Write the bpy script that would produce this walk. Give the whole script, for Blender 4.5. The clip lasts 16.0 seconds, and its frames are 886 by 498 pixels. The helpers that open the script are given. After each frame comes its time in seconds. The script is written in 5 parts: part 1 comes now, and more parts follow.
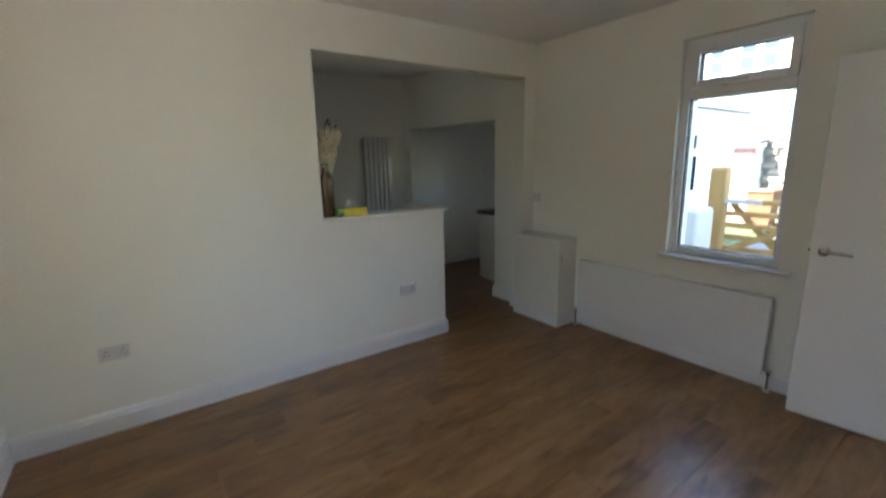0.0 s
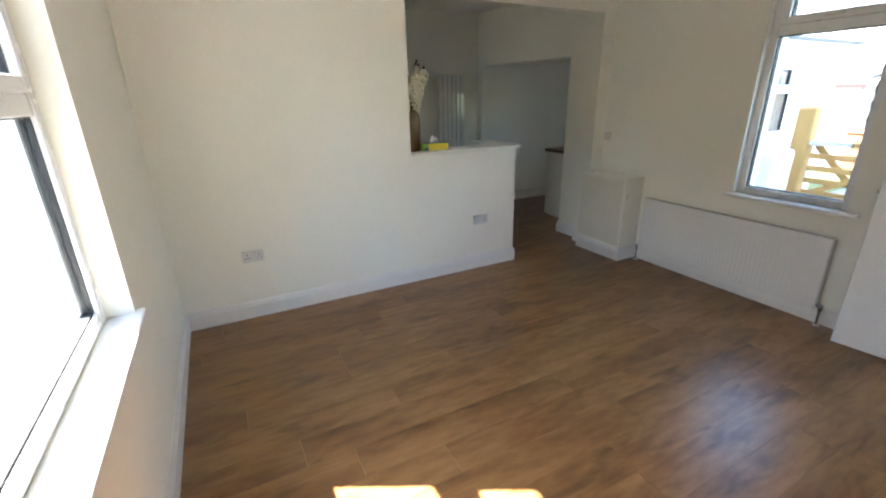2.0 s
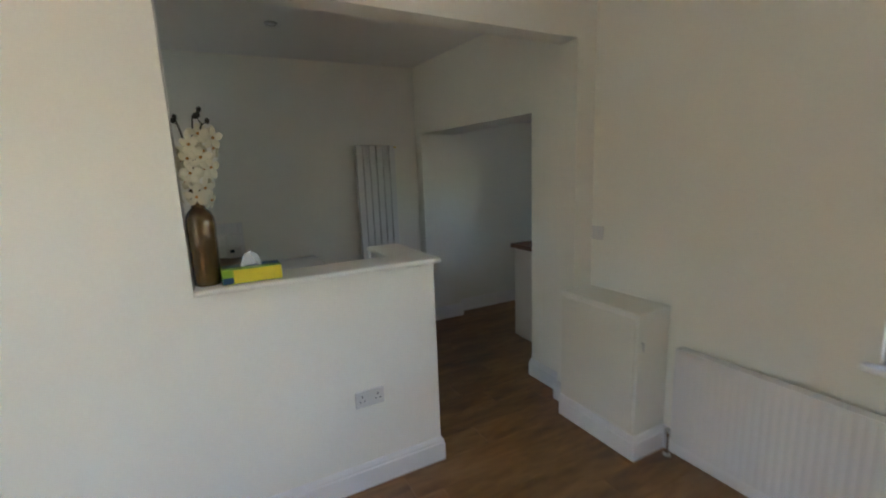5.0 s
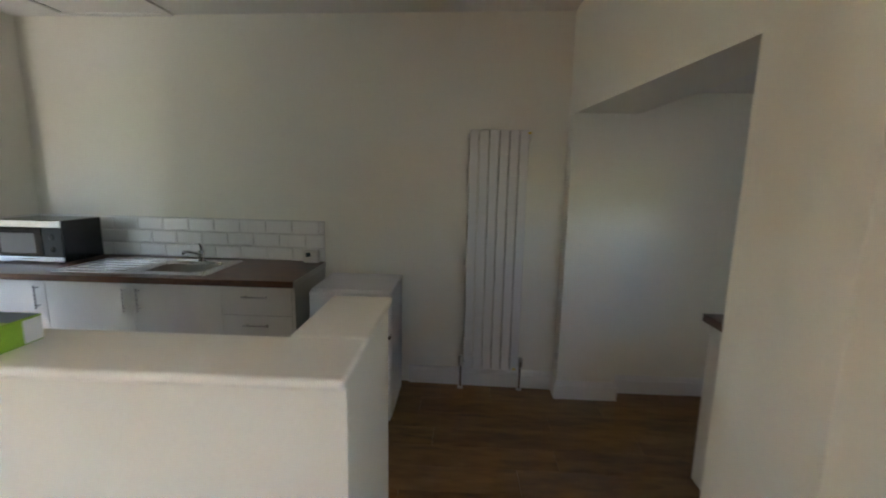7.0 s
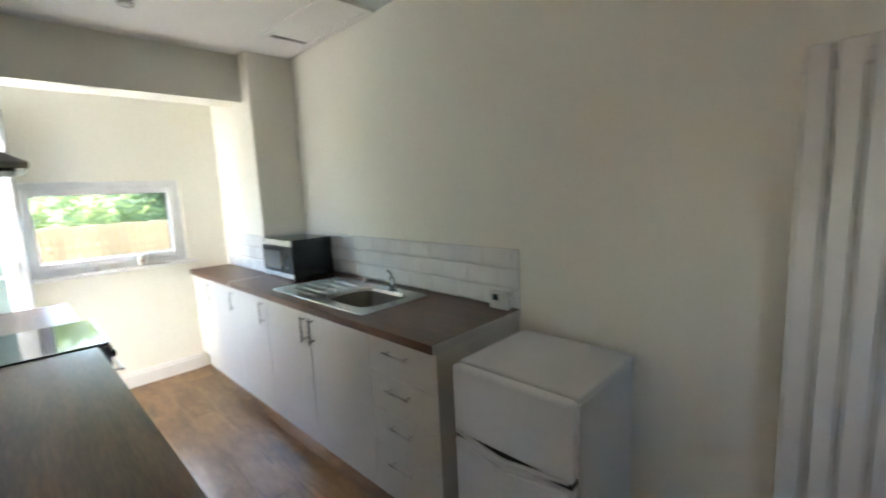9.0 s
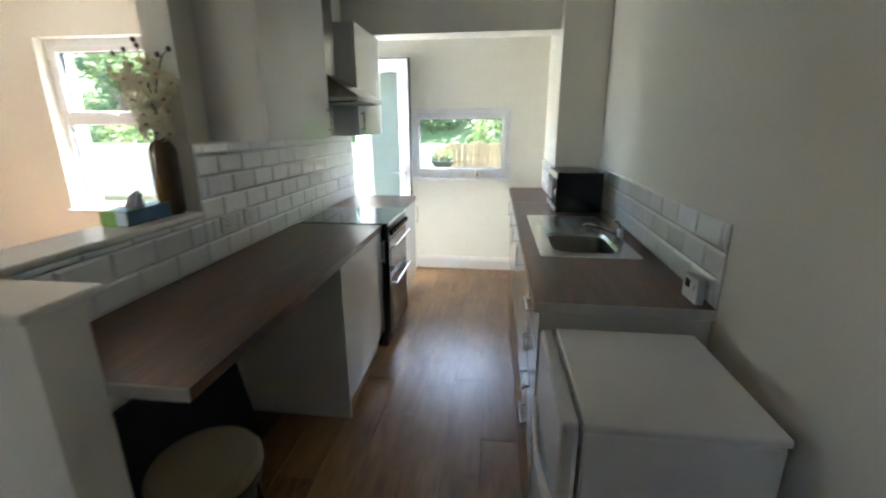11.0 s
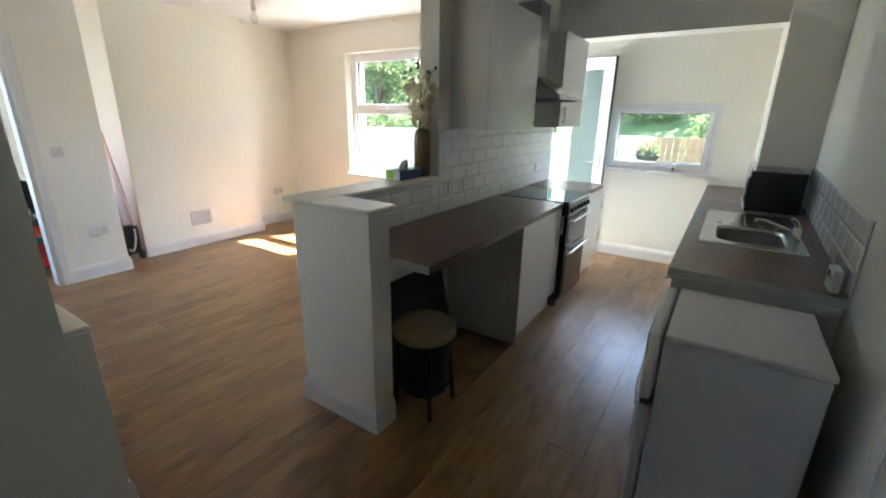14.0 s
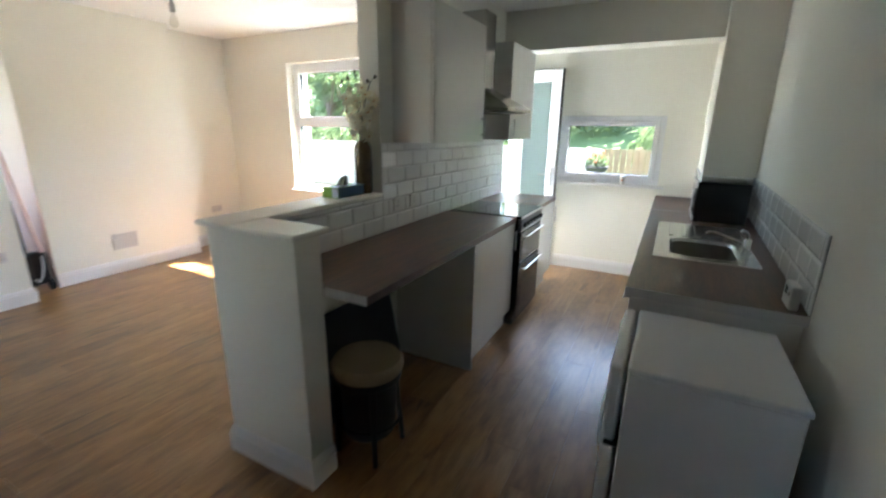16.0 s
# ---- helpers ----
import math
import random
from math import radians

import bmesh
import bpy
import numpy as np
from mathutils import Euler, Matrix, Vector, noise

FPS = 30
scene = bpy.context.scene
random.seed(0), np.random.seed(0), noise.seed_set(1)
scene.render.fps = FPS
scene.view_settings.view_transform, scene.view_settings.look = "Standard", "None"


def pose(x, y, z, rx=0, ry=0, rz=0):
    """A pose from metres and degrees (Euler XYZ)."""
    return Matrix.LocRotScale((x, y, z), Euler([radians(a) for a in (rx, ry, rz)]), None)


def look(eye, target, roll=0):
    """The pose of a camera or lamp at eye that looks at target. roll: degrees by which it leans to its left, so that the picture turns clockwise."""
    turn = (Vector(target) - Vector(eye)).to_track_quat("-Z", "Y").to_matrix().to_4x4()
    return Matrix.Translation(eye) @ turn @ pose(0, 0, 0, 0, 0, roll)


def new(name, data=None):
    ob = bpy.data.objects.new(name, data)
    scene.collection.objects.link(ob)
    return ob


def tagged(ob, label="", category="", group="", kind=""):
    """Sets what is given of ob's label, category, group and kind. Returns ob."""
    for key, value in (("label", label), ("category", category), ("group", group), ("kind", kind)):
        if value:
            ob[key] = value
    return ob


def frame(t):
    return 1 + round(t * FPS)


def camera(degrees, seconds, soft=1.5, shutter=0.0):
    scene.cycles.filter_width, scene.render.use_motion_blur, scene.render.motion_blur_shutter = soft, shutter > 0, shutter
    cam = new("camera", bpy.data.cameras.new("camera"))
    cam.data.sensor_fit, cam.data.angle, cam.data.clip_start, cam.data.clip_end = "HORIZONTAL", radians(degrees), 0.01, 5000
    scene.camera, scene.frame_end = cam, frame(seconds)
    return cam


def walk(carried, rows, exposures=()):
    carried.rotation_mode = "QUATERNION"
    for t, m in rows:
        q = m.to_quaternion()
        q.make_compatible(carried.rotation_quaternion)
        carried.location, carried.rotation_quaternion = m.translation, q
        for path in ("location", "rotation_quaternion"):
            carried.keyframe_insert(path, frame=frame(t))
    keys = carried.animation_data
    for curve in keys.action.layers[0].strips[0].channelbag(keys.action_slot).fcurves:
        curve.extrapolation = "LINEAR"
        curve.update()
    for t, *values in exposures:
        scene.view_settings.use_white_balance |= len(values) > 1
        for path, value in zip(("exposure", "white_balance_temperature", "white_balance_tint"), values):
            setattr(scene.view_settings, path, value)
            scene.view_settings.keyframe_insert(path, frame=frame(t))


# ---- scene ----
cam = camera(92.2, 16.0, soft=1.9, shutter=0.5)
PATH = [
    (0, (-0.175, -0.172, 1.549), (0.959, 1.424, 1.144), -1.2),
    (0.5, (-0.34, -0.348, 1.561), (0.7, 1.219, 0.882), -1.2),
    (1, (-0.366, -0.487, 1.544), (0.703, 1.029, 0.796), -1.0),
    (1.5, (-0.435, -0.523, 1.556), (0.531, 1.047, 0.782), -2.3),
    (2, (-0.514, -0.455, 1.586), (0.35, 1.219, 0.912), -1.1),
    (2.5, (-0.474, -0.362, 1.58), (0.617, 1.234, 1.07), -0.1),
    (3, (-0.228, -0.21, 1.565), (0.921, 1.357, 1.091), -0.2),
    (3.5, (0.108, 0.053, 1.567), (1.24, 1.654, 1.174), -0.2),
    (4, (0.4, 0.359, 1.551), (1.51, 1.989, 1.222), -1.7),
    (4.2, (0.518, 0.471, 1.574), (1.626, 2.098, 1.219), -2.0),
    (6.3, (1.859, 1.642, 1.539), (2.091, 3.604, 1.224), -0.6),
    (6.5, (1.972, 1.748, 1.515), (2.104, 3.716, 1.18), -0.3),
    (7, (2.216, 2.028, 1.547), (2.135, 3.998, 1.213), 1.1),
    (7.5, (2.392, 2.362, 1.556), (1.9, 4.275, 1.256), -1.0),
    (8, (2.43, 2.641, 1.545), (1.811, 4.511, 1.200), -0.6),
    (8.5, (2.40, 2.996, 1.575), (1.519, 4.765, 1.308), -3.2),
    (9, (2.388, 3.362, 1.523), (1.006, 4.780, 1.241), -2.7),
    (9.5, (2.422, 3.683, 1.517), (0.708, 4.686, 1.278), -2.4),
    (9.7, (2.417, 3.806, 1.50), (0.598, 4.60, 1.253), -1.5),
    (11.8, (2.937, 4.455, 1.534), (1.137, 3.843, 0.913), -0.6),
    (12, (2.994, 4.483, 1.536), (1.219, 3.791, 0.929), -0.2),
    (12.5, (3.144, 4.585, 1.539), (1.46, 3.72, 0.893), -0.1),
    (13, (3.277, 4.616, 1.546), (1.742, 3.486, 0.942), -0.7),
    (13.5, (3.315, 4.636, 1.539), (1.78, 3.499, 0.945), 0.3),
    (14, (3.309, 4.618, 1.551), (1.715, 3.571, 0.952), 0.9),
    (14.5, (3.309, 4.616, 1.557), (1.704, 3.601, 0.929), 0.1),
    (15, (3.3, 4.622, 1.552), (1.701, 3.64, 0.859), 0.7),
    (15.5, (3.274, 4.626, 1.552), (1.679, 3.629, 0.873), 0.0),
    (16, (3.092, 4.571, 1.545), (1.386, 3.679, 1.003), 0.8),
]
walk(cam, [(t, look(eye, target, roll)) for t, eye, target, roll in PATH],
     exposures=[(0, 3.30, 6200, 9), (0.5, 3.60, 6150, 9), (1.5, 4.00, 6250, 10), (2.0, 4.04, 6300, 10), (3.0, 3.90, 6250, 10), (4.2, 3.88, 6250, 10), (6.3, 4.22, 6650, 13), (7.0, 4.40, 6850, 15), (7.5, 4.65, 6850, 15), (8.5, 5.05, 6700, 13), (9.7, 4.92, 6600, 12), (11.8, 4.44, 6350, 11), (16.0, 4.48, 6300, 11)])

# ---- world, sun, exposure ----
SUN_DIR = Vector((0.882 * math.cos(radians(50)), -0.471 * math.cos(radians(50)), -math.sin(radians(50))))
world = bpy.data.worlds.new("sky")
scene.world = world
world.use_nodes = True
wn = world.node_tree.nodes
sky = wn.new("ShaderNodeTexSky")
sky.sky_type = "NISHITA"
sky.sun_disc = False
sky.sun_elevation = radians(50)
sky.sun_rotation = math.atan2(-SUN_DIR.x, -SUN_DIR.y)
wn["Background"].inputs[1].default_value = 0.15
world.node_tree.links.new(sky.outputs[0], wn["Background"].inputs[0])
sun = new("sun", bpy.data.lights.new("sun", "SUN"))
sun.data.energy, sun.data.angle, sun.data.color = 5.0, radians(0.6), (1.0, 0.97, 0.91)
sun.rotation_euler = SUN_DIR.to_track_quat("-Z", "Y").to_euler()


# ---- materials ----
def material(name, color, rough=0.5, metal=0.0, vary=0.06, scale=4.0, grain=40.0, bump=0.05, stretch=(1, 1, 1), ramp=None, rand=0.0, coat=0.0):
    """A principled surface with broad and fine variation of its colour, and fine relief."""
    m = bpy.data.materials.new(name)
    m.use_nodes = True
    nt = m.node_tree
    n, link = nt.nodes, nt.links.new
    b = n["Principled BSDF"]
    b.inputs["Roughness"].default_value = rough
    b.inputs["Metallic"].default_value = metal
    b.inputs["Coat Weight"].default_value = coat
    co = n.new("ShaderNodeTexCoord")
    mp = n.new("ShaderNodeMapping")
    mp.inputs["Scale"].default_value = stretch
    if rand:
        oi = n.new("ShaderNodeObjectInfo")
        mul = n.new("ShaderNodeVectorMath")
        mul.operation = "MULTIPLY_ADD"
        mul.inputs[1].default_value = (37.0, 53.0, 29.0)
        link(oi.outputs["Random"], mul.inputs[0])
        link(co.outputs["Object"], mul.inputs[2])
        link(mul.outputs[0], mp.inputs[0])
    else:
        link(co.outputs["Object"], mp.inputs[0])
    broad = n.new("ShaderNodeTexNoise")
    broad.inputs["Scale"].default_value, broad.inputs["Detail"].default_value = scale, 4
    fine = n.new("ShaderNodeTexNoise")
    fine.inputs["Scale"].default_value, fine.inputs["Detail"].default_value = grain, 6
    link(mp.outputs[0], broad.inputs["Vector"])
    link(mp.outputs[0], fine.inputs["Vector"])
    mix = n.new("ShaderNodeMath")
    mix.operation = "MULTIPLY_ADD"
    mix.inputs[1].default_value = 0.4
    link(fine.outputs[0], mix.inputs[0])
    half = n.new("ShaderNodeMath")
    half.operation = "MULTIPLY"
    half.inputs[1].default_value = 0.6
    link(broad.outputs[0], half.inputs[0])
    link(half.outputs[0], mix.inputs[2])
    cr = n.new("ShaderNodeValToRGB")
    if ramp:
        while len(cr.color_ramp.elements) < len(ramp):
            cr.color_ramp.elements.new(0.5)
        for e, (p, c) in zip(cr.color_ramp.elements, ramp):
            e.position, e.color = p, (*c, 1)
    else:
        for e, p, k in zip(cr.color_ramp.elements, (0.3, 0.7), (1 - vary, 1 + vary)):
            e.position, e.color = p, (*[min(1.0, c * k) for c in color], 1)
    link(mix.outputs[0], cr.inputs[0])
    last = cr.outputs[0]
    if rand:
        hsv = n.new("ShaderNodeHueSaturation")
        mr = n.new("ShaderNodeMapRange")
        mr.inputs["To Min"].default_value, mr.inputs["To Max"].default_value = 1 - rand, 1 + rand
        link(oi.outputs["Random"], mr.inputs["Value"])
        link(mr.outputs[0], hsv.inputs["Value"])
        link(last, hsv.inputs["Color"])
        last = hsv.outputs[0]
    link(last, b.inputs["Base Color"])
    rr = n.new("ShaderNodeMapRange")
    rr.inputs["To Min"].default_value, rr.inputs["To Max"].default_value = max(0.02, rough * 0.85), min(1, rough * 1.15)
    link(broad.outputs[0], rr.inputs["Value"])
    link(rr.outputs[0], b.inputs["Roughness"])
    if bump:
        bp = n.new("ShaderNodeBump")
        bp.inputs["Strength"].default_value, bp.inputs["Distance"].default_value = bump, 0.01
        link(fine.outputs[0], bp.inputs["Height"])
        link(bp.outputs[0], b.inputs["Normal"])
    return m


def glass(name, tint=(1, 1, 1), frost=0.0):
    m = bpy.data.materials.new(name)
    m.use_nodes = True
    n, link = m.node_tree.nodes, m.node_tree.links.new
    n.remove(n["Principled BSDF"])
    out = n["Material Output"]
    if frost:
        clear = n.new("ShaderNodeBsdfTranslucent")
    else:
        clear = n.new("ShaderNodeBsdfTransparent")
    clear.inputs[0].default_value = (*tint, 1)
    gloss = n.new("ShaderNodeBsdfGlossy")
    gloss.inputs["Roughness"].default_value = 0.02 + frost
    lw = n.new("ShaderNodeLayerWeight")
    pw = n.new("ShaderNodeMath")
    pw.operation = "POWER"
    pw.inputs[1].default_value = 5.0
    link(lw.outputs["Facing"], pw.inputs[0])
    fr = n.new("ShaderNodeMath")
    fr.operation = "MULTIPLY_ADD"
    fr.inputs[1].default_value, fr.inputs[2].default_value = 0.9, 0.03
    link(pw.outputs[0], fr.inputs[0])
    mx = n.new("ShaderNodeMixShader")
    link(fr.outputs[0], mx.inputs[0])
    link(clear.outputs[0], mx.inputs[1])
    link(gloss.outputs[0], mx.inputs[2])
    link(mx.outputs[0], out.inputs[0])
    return m


WALL = material("wall_paint", (0.86, 0.843, 0.757), 0.75, vary=0.025, scale=1.3, grain=90, bump=0.06)
CEIL = material("ceiling_paint", (0.85, 0.84, 0.81), 0.85, vary=0.02, scale=1.0, grain=80, bump=0.06)
CREAM = material("cream_cupboard_paint", (0.80, 0.775, 0.675), 0.6, vary=0.025, scale=3, grain=70, bump=0.03)
CAPPAINT = material("cream_satin_paint", (0.84, 0.82, 0.745), 0.4, vary=0.02, scale=3, grain=60, bump=0.02)
WOODWORK = material("white_gloss_woodwork", (0.80, 0.79, 0.77), 0.32, vary=0.02, scale=3, grain=60, bump=0.02)
DOORPAINT = material("white_door_paint", (0.80, 0.80, 0.79), 0.4, vary=0.02, scale=3, grain=60, bump=0.02)


def floor_planks():
    """Oak-effect plank: cloudy tone, long streaks and dark elongated knots."""
    m = material("oak_vinyl_plank", (0.2, 0.1, 0.05), 0.30, scale=1.5, grain=7, bump=0.04, stretch=(1.0, 3.4, 3.4), rand=0.05,
                 ramp=((0.34, (0.150, 0.072, 0.026)), (0.46, (0.220, 0.111, 0.041)), (0.54, (0.275, 0.144, 0.055)), (0.66, (0.34, 0.19, 0.08))))
    n, link = m.node_tree.nodes, m.node_tree.links.new
    b = n["Principled BSDF"]
    src = b.inputs["Base Color"].links[0].from_socket
    mp = next(k for k in n if k.bl_idname == "ShaderNodeMapping")
    at = mp.inputs[0].links[0].from_socket
    for stretch, scale, lo, hi, dark in (((1.1, 5.0, 5.0), 2.2, 0.58, 0.73, 0.56), ((0.9, 10.0, 10.0), 3.0, 0.52, 0.75, 0.86)):
        m2 = n.new("ShaderNodeMapping")
        m2.inputs["Scale"].default_value = stretch
        m2.inputs["Location"].default_value = (scale, 3.1, 0.0)
        link(at, m2.inputs[0])
        tex = n.new("ShaderNodeTexNoise")
        tex.inputs["Scale"].default_value, tex.inputs["Detail"].default_value, tex.inputs["Distortion"].default_value = scale, 3, 0.6
        link(m2.outputs[0], tex.inputs["Vector"])
        r = n.new("ShaderNodeMapRange")
        r.inputs["From Min"].default_value, r.inputs["From Max"].default_value = lo, hi
        r.inputs["To Min"].default_value, r.inputs["To Max"].default_value = 1.0, dark
        link(tex.outputs[0], r.inputs["Value"])
        mul = n.new("ShaderNodeVectorMath")
        mul.operation = "SCALE"
        link(src, mul.inputs[0])
        link(r.outputs[0], mul.inputs["Scale"])
        src = mul.outputs[0]
    link(src, b.inputs["Base Color"])
    return m


PLANK = floor_planks()


def pink_bounce_wall():
    """Tan wall above, blending unevenly into pink bounce light put into the colour below."""
    m = material("pink_bounce_wall", (0.82, 0.60, 0.53), 0.88, vary=0.08, scale=1.6, grain=30, bump=0.12)
    n, link = m.node_tree.nodes, m.node_tree.links.new
    b = n["Principled BSDF"]
    src = b.inputs["Base Color"].links[0].from_socket
    at = next(k for k in n if k.bl_idname == "ShaderNodeTexCoord")
    sep = n.new("ShaderNodeSeparateXYZ")
    link(at.outputs["Object"], sep.inputs[0])
    tex = n.new("ShaderNodeTexNoise")
    tex.inputs["Scale"].default_value, tex.inputs["Detail"].default_value = 2.0, 5
    link(at.outputs["Object"], tex.inputs["Vector"])
    edge = n.new("ShaderNodeMath")
    edge.operation = "MULTIPLY_ADD"
    edge.inputs[1].default_value = 0.8
    link(tex.outputs[0], edge.inputs[0])
    link(sep.outputs["Z"], edge.inputs[2])
    r = n.new("ShaderNodeMapRange")
    r.inputs["From Min"].default_value, r.inputs["From Max"].default_value = 1.0, 2.5
    link(edge.outputs[0], r.inputs["Value"])
    mix = n.new("ShaderNodeMix")
    mix.data_type = "RGBA"
    link(r.outputs[0], mix.inputs["Factor"])
    link(src, mix.inputs["A"])
    mix.inputs["B"].default_value = (0.80, 0.71, 0.58, 1)
    link(mix.outputs["Result"], b.inputs["Base Color"])
    return m


BOUNCEWALL = pink_bounce_wall()
SUBFLOOR = material("subfloor", (0.045, 0.026, 0.014), 0.8, vary=0.2)
WALNUT = material("walnut_worktop", (0.1, 0.05, 0.03), 0.35, scale=2.2, grain=12, bump=0.03, stretch=(1.2, 9, 9),
                  ramp=((0.32, (0.046, 0.019, 0.010)), (0.5, (0.105, 0.045, 0.023)), (0.68, (0.17, 0.078, 0.042))))
EDGE = material("pale_edge_strip", (0.62, 0.61, 0.58), 0.35, vary=0.03)
CABINET = material("cream_gloss_cabinet", (0.78, 0.765, 0.715), 0.07, vary=0.012, scale=2, bump=0.002, coat=0.3)
HOODSTEEL = material("dull_hood_steel", (0.36, 0.35, 0.33), 0.24, 1.0, vary=0.05, grain=30, bump=0.01)
DARKSTEEL = material("dark_steel", (0.13, 0.13, 0.13), 0.35, 0.8, vary=0.08, grain=30, bump=0.01)
STEEL = material("brushed_steel", (0.56, 0.55, 0.53), 0.28, 1.0, vary=0.06, grain=30, bump=0.02, stretch=(1, 1, 20))
# duller sink steel, with the bowl's shade and dark reflections put into its colour
SHADEBOWL = material("shaded_bowl_steel", (0.30, 0.28, 0.245), 0.34, 1.0, vary=0.1, grain=40, bump=0.03)
SINKSTEEL = material("satin_sink_steel", (0.52, 0.515, 0.50), 0.26, 1.0, vary=0.08, grain=30, bump=0.03)
CHROME = material("chrome", (0.55, 0.55, 0.55), 0.1, 1.0, vary=0.02, bump=0)
TILE = material("white_glazed_tile", (0.82, 0.82, 0.80), 0.08, vary=0.03, scale=6, grain=25, bump=0.02, rand=0.03)
GROUT = material("grey_grout", (0.52, 0.51, 0.49), 0.85, vary=0.08, grain=120)
BLACK = material("black_enamel", (0.012, 0.012, 0.013), 0.18, vary=0.1, bump=0.01)
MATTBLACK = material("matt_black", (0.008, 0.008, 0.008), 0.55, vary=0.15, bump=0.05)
MESHGREY = material("grey_mesh_glass", (0.16, 0.16, 0.16), 0.3, vary=0.1, grain=150)
HOB = material("black_ceramic_glass", (0.008, 0.008, 0.009), 0.06, vary=0.1, bump=0)
UPVC = material("white_upvc", (0.82, 0.83, 0.84), 0.28, vary=0.012, bump=0.01)
GASKET = material("black_rubber_gasket", (0.02, 0.02, 0.02), 0.6, vary=0.1)
GLASS = glass("clear_glass", (0.97, 0.985, 0.98))
FROSTED = glass("frosted_glass", (0.66, 0.72, 0.73), 0.25)
FRIDGE = material("white_enamel", (0.76, 0.77, 0.79), 0.3, vary=0.012, grain=150, bump=0.02)
RADIATOR = material("white_radiator_enamel", (0.80, 0.79, 0.77), 0.09, vary=0.012, bump=0.01)
PLASTIC = material("white_plastic", (0.68, 0.665, 0.635), 0.35, vary=0.02, bump=0.01)
BOTTLE = material("brown_bronze_bottle", (0.10, 0.06, 0.019), 0.18, 0.3, vary=0.35, scale=9, bump=0.02, coat=0.4)
PETAL = material("cream_petal", (0.80, 0.76, 0.60), 0.6, vary=0.06, scale=30, bump=0.05)
pn, pl = PETAL.node_tree.nodes, PETAL.node_tree.links.new
thin = pn.new("ShaderNodeBsdfTranslucent")
thin.inputs[0].default_value = (0.80, 0.76, 0.58, 1)
both = pn.new("ShaderNodeMixShader")
both.inputs[0].default_value = 0.4
pl(pn["Principled BSDF"].outputs[0], both.inputs[1])
pl(thin.outputs[0], both.inputs[2])
pl(both.outputs[0], pn["Material Output"].inputs[0])
ORANGE = material("orange_flower_heart", (0.5, 0.24, 0.04), 0.6, vary=0.2)
STEM = material("dark_green_stem", (0.05, 0.055, 0.02), 0.6, vary=0.2)
BUD = material("dark_flower_bud", (0.04, 0.028, 0.02), 0.6, vary=0.2)
TISSUE = material("white_tissue", (0.8, 0.8, 0.8), 0.9, vary=0.03)
BOXGREEN = material("lime_green_card", (0.25, 0.42, 0.04), 0.4, vary=0.25, scale=14, bump=0)
BOXYELLOW = material("yellow_card", (0.65, 0.52, 0.03), 0.4, vary=0.1, scale=10, bump=0)
BOXBLUE = material("blue_card", (0.015, 0.075, 0.15), 0.4, vary=0.2, scale=10, bump=0)
CUSHION = material("beige_fabric", (0.34, 0.26, 0.17), 0.9, vary=0.1, grain=200, bump=0.25)
PINK = material("pink_painted_board", (0.70, 0.45, 0.39), 0.6, vary=0.08)
RED = material("red_plastic", (0.32, 0.012, 0.010), 0.25, vary=0.1)
BLUE = material("blue_plastic", (0.04, 0.16, 0.32), 0.4, vary=0.1)
TEAL = material("dark_teal_plastic", (0.02, 0.07, 0.09), 0.4, vary=0.1)
HOSE = material("grey_green_hose", (0.16, 0.18, 0.13), 0.5, vary=0.15, grain=80)
PANELWHITE = material("pale_painted_panel", (0.34, 0.30, 0.24), 0.8, vary=0.1, scale=2, grain=30, bump=0.1)
YELLOWTAPE = material("yellow_tag", (0.8, 0.6, 0.02), 0.5, vary=0.05)
BULB = glass("bulb_glass", (0.9, 0.9, 0.88))
FENCE = material("pale_fence_board", (0.17, 0.11, 0.055), 0.8, vary=0.2, scale=3, grain=14, bump=0.3, stretch=(6, 6, 1), rand=0.15)
GATEWOOD = material("yellow_treated_pine", (0.40, 0.24, 0.08), 0.7, vary=0.16, scale=4, grain=16, bump=0.2, stretch=(5, 5, 1))
LEAF = material("green_leaf", (0.115, 0.16, 0.065), 0.55, vary=0.45, scale=3, bump=0)
LEAFDARK = material("dark_green_leaf", (0.075, 0.115, 0.05), 0.55, vary=0.45, scale=3, bump=0)
for foliage in (LEAF, LEAFDARK):
    fn, fl_ = foliage.node_tree.nodes, foliage.node_tree.links.new
    thin = fn.new("ShaderNodeBsdfTranslucent")
    thin.inputs[0].default_value = (0.13, 0.185, 0.07, 1)
    both = fn.new("ShaderNodeMixShader")
    both.inputs[0].default_value = 0.4
    fl_(fn["Principled BSDF"].outputs[0], both.inputs[1])
    fl_(thin.outputs[0], both.inputs[2])
    fl_(both.outputs[0], fn["Material Output"].inputs[0])
BARK = material("bark", (0.09, 0.06, 0.04), 0.9, vary=0.3, grain=20, bump=0.6)
GRASS = material("grass", (0.07, 0.11, 0.03), 0.9, vary=0.35, scale=2, grain=60, bump=0.5)
CONCRETE = material("pale_concrete", (0.21, 0.20, 0.185), 0.9, vary=0.12, scale=2, grain=50, bump=0.3)
RENDER = material("white_masonry_paint", (0.70, 0.70, 0.68), 0.85, vary=0.05, scale=2, grain=70, bump=0.25)
PALEBLUE = material("pale_blue_render", (0.20, 0.26, 0.29), 0.85, vary=0.05, scale=2, grain=70, bump=0.25)
HOUSEWALL = material("weathered_white_render", (0.36, 0.37, 0.38), 0.85, vary=0.08, scale=2, grain=70, bump=0.25)
SLATE = material("roof_slate", (0.10, 0.105, 0.115), 0.6, vary=0.2, grain=30, bump=0.3)
STONE = material("rubble_stone", (0.30, 0.26, 0.22), 0.9, vary=0.25, scale=6, grain=40, bump=0.6, rand=0.25)
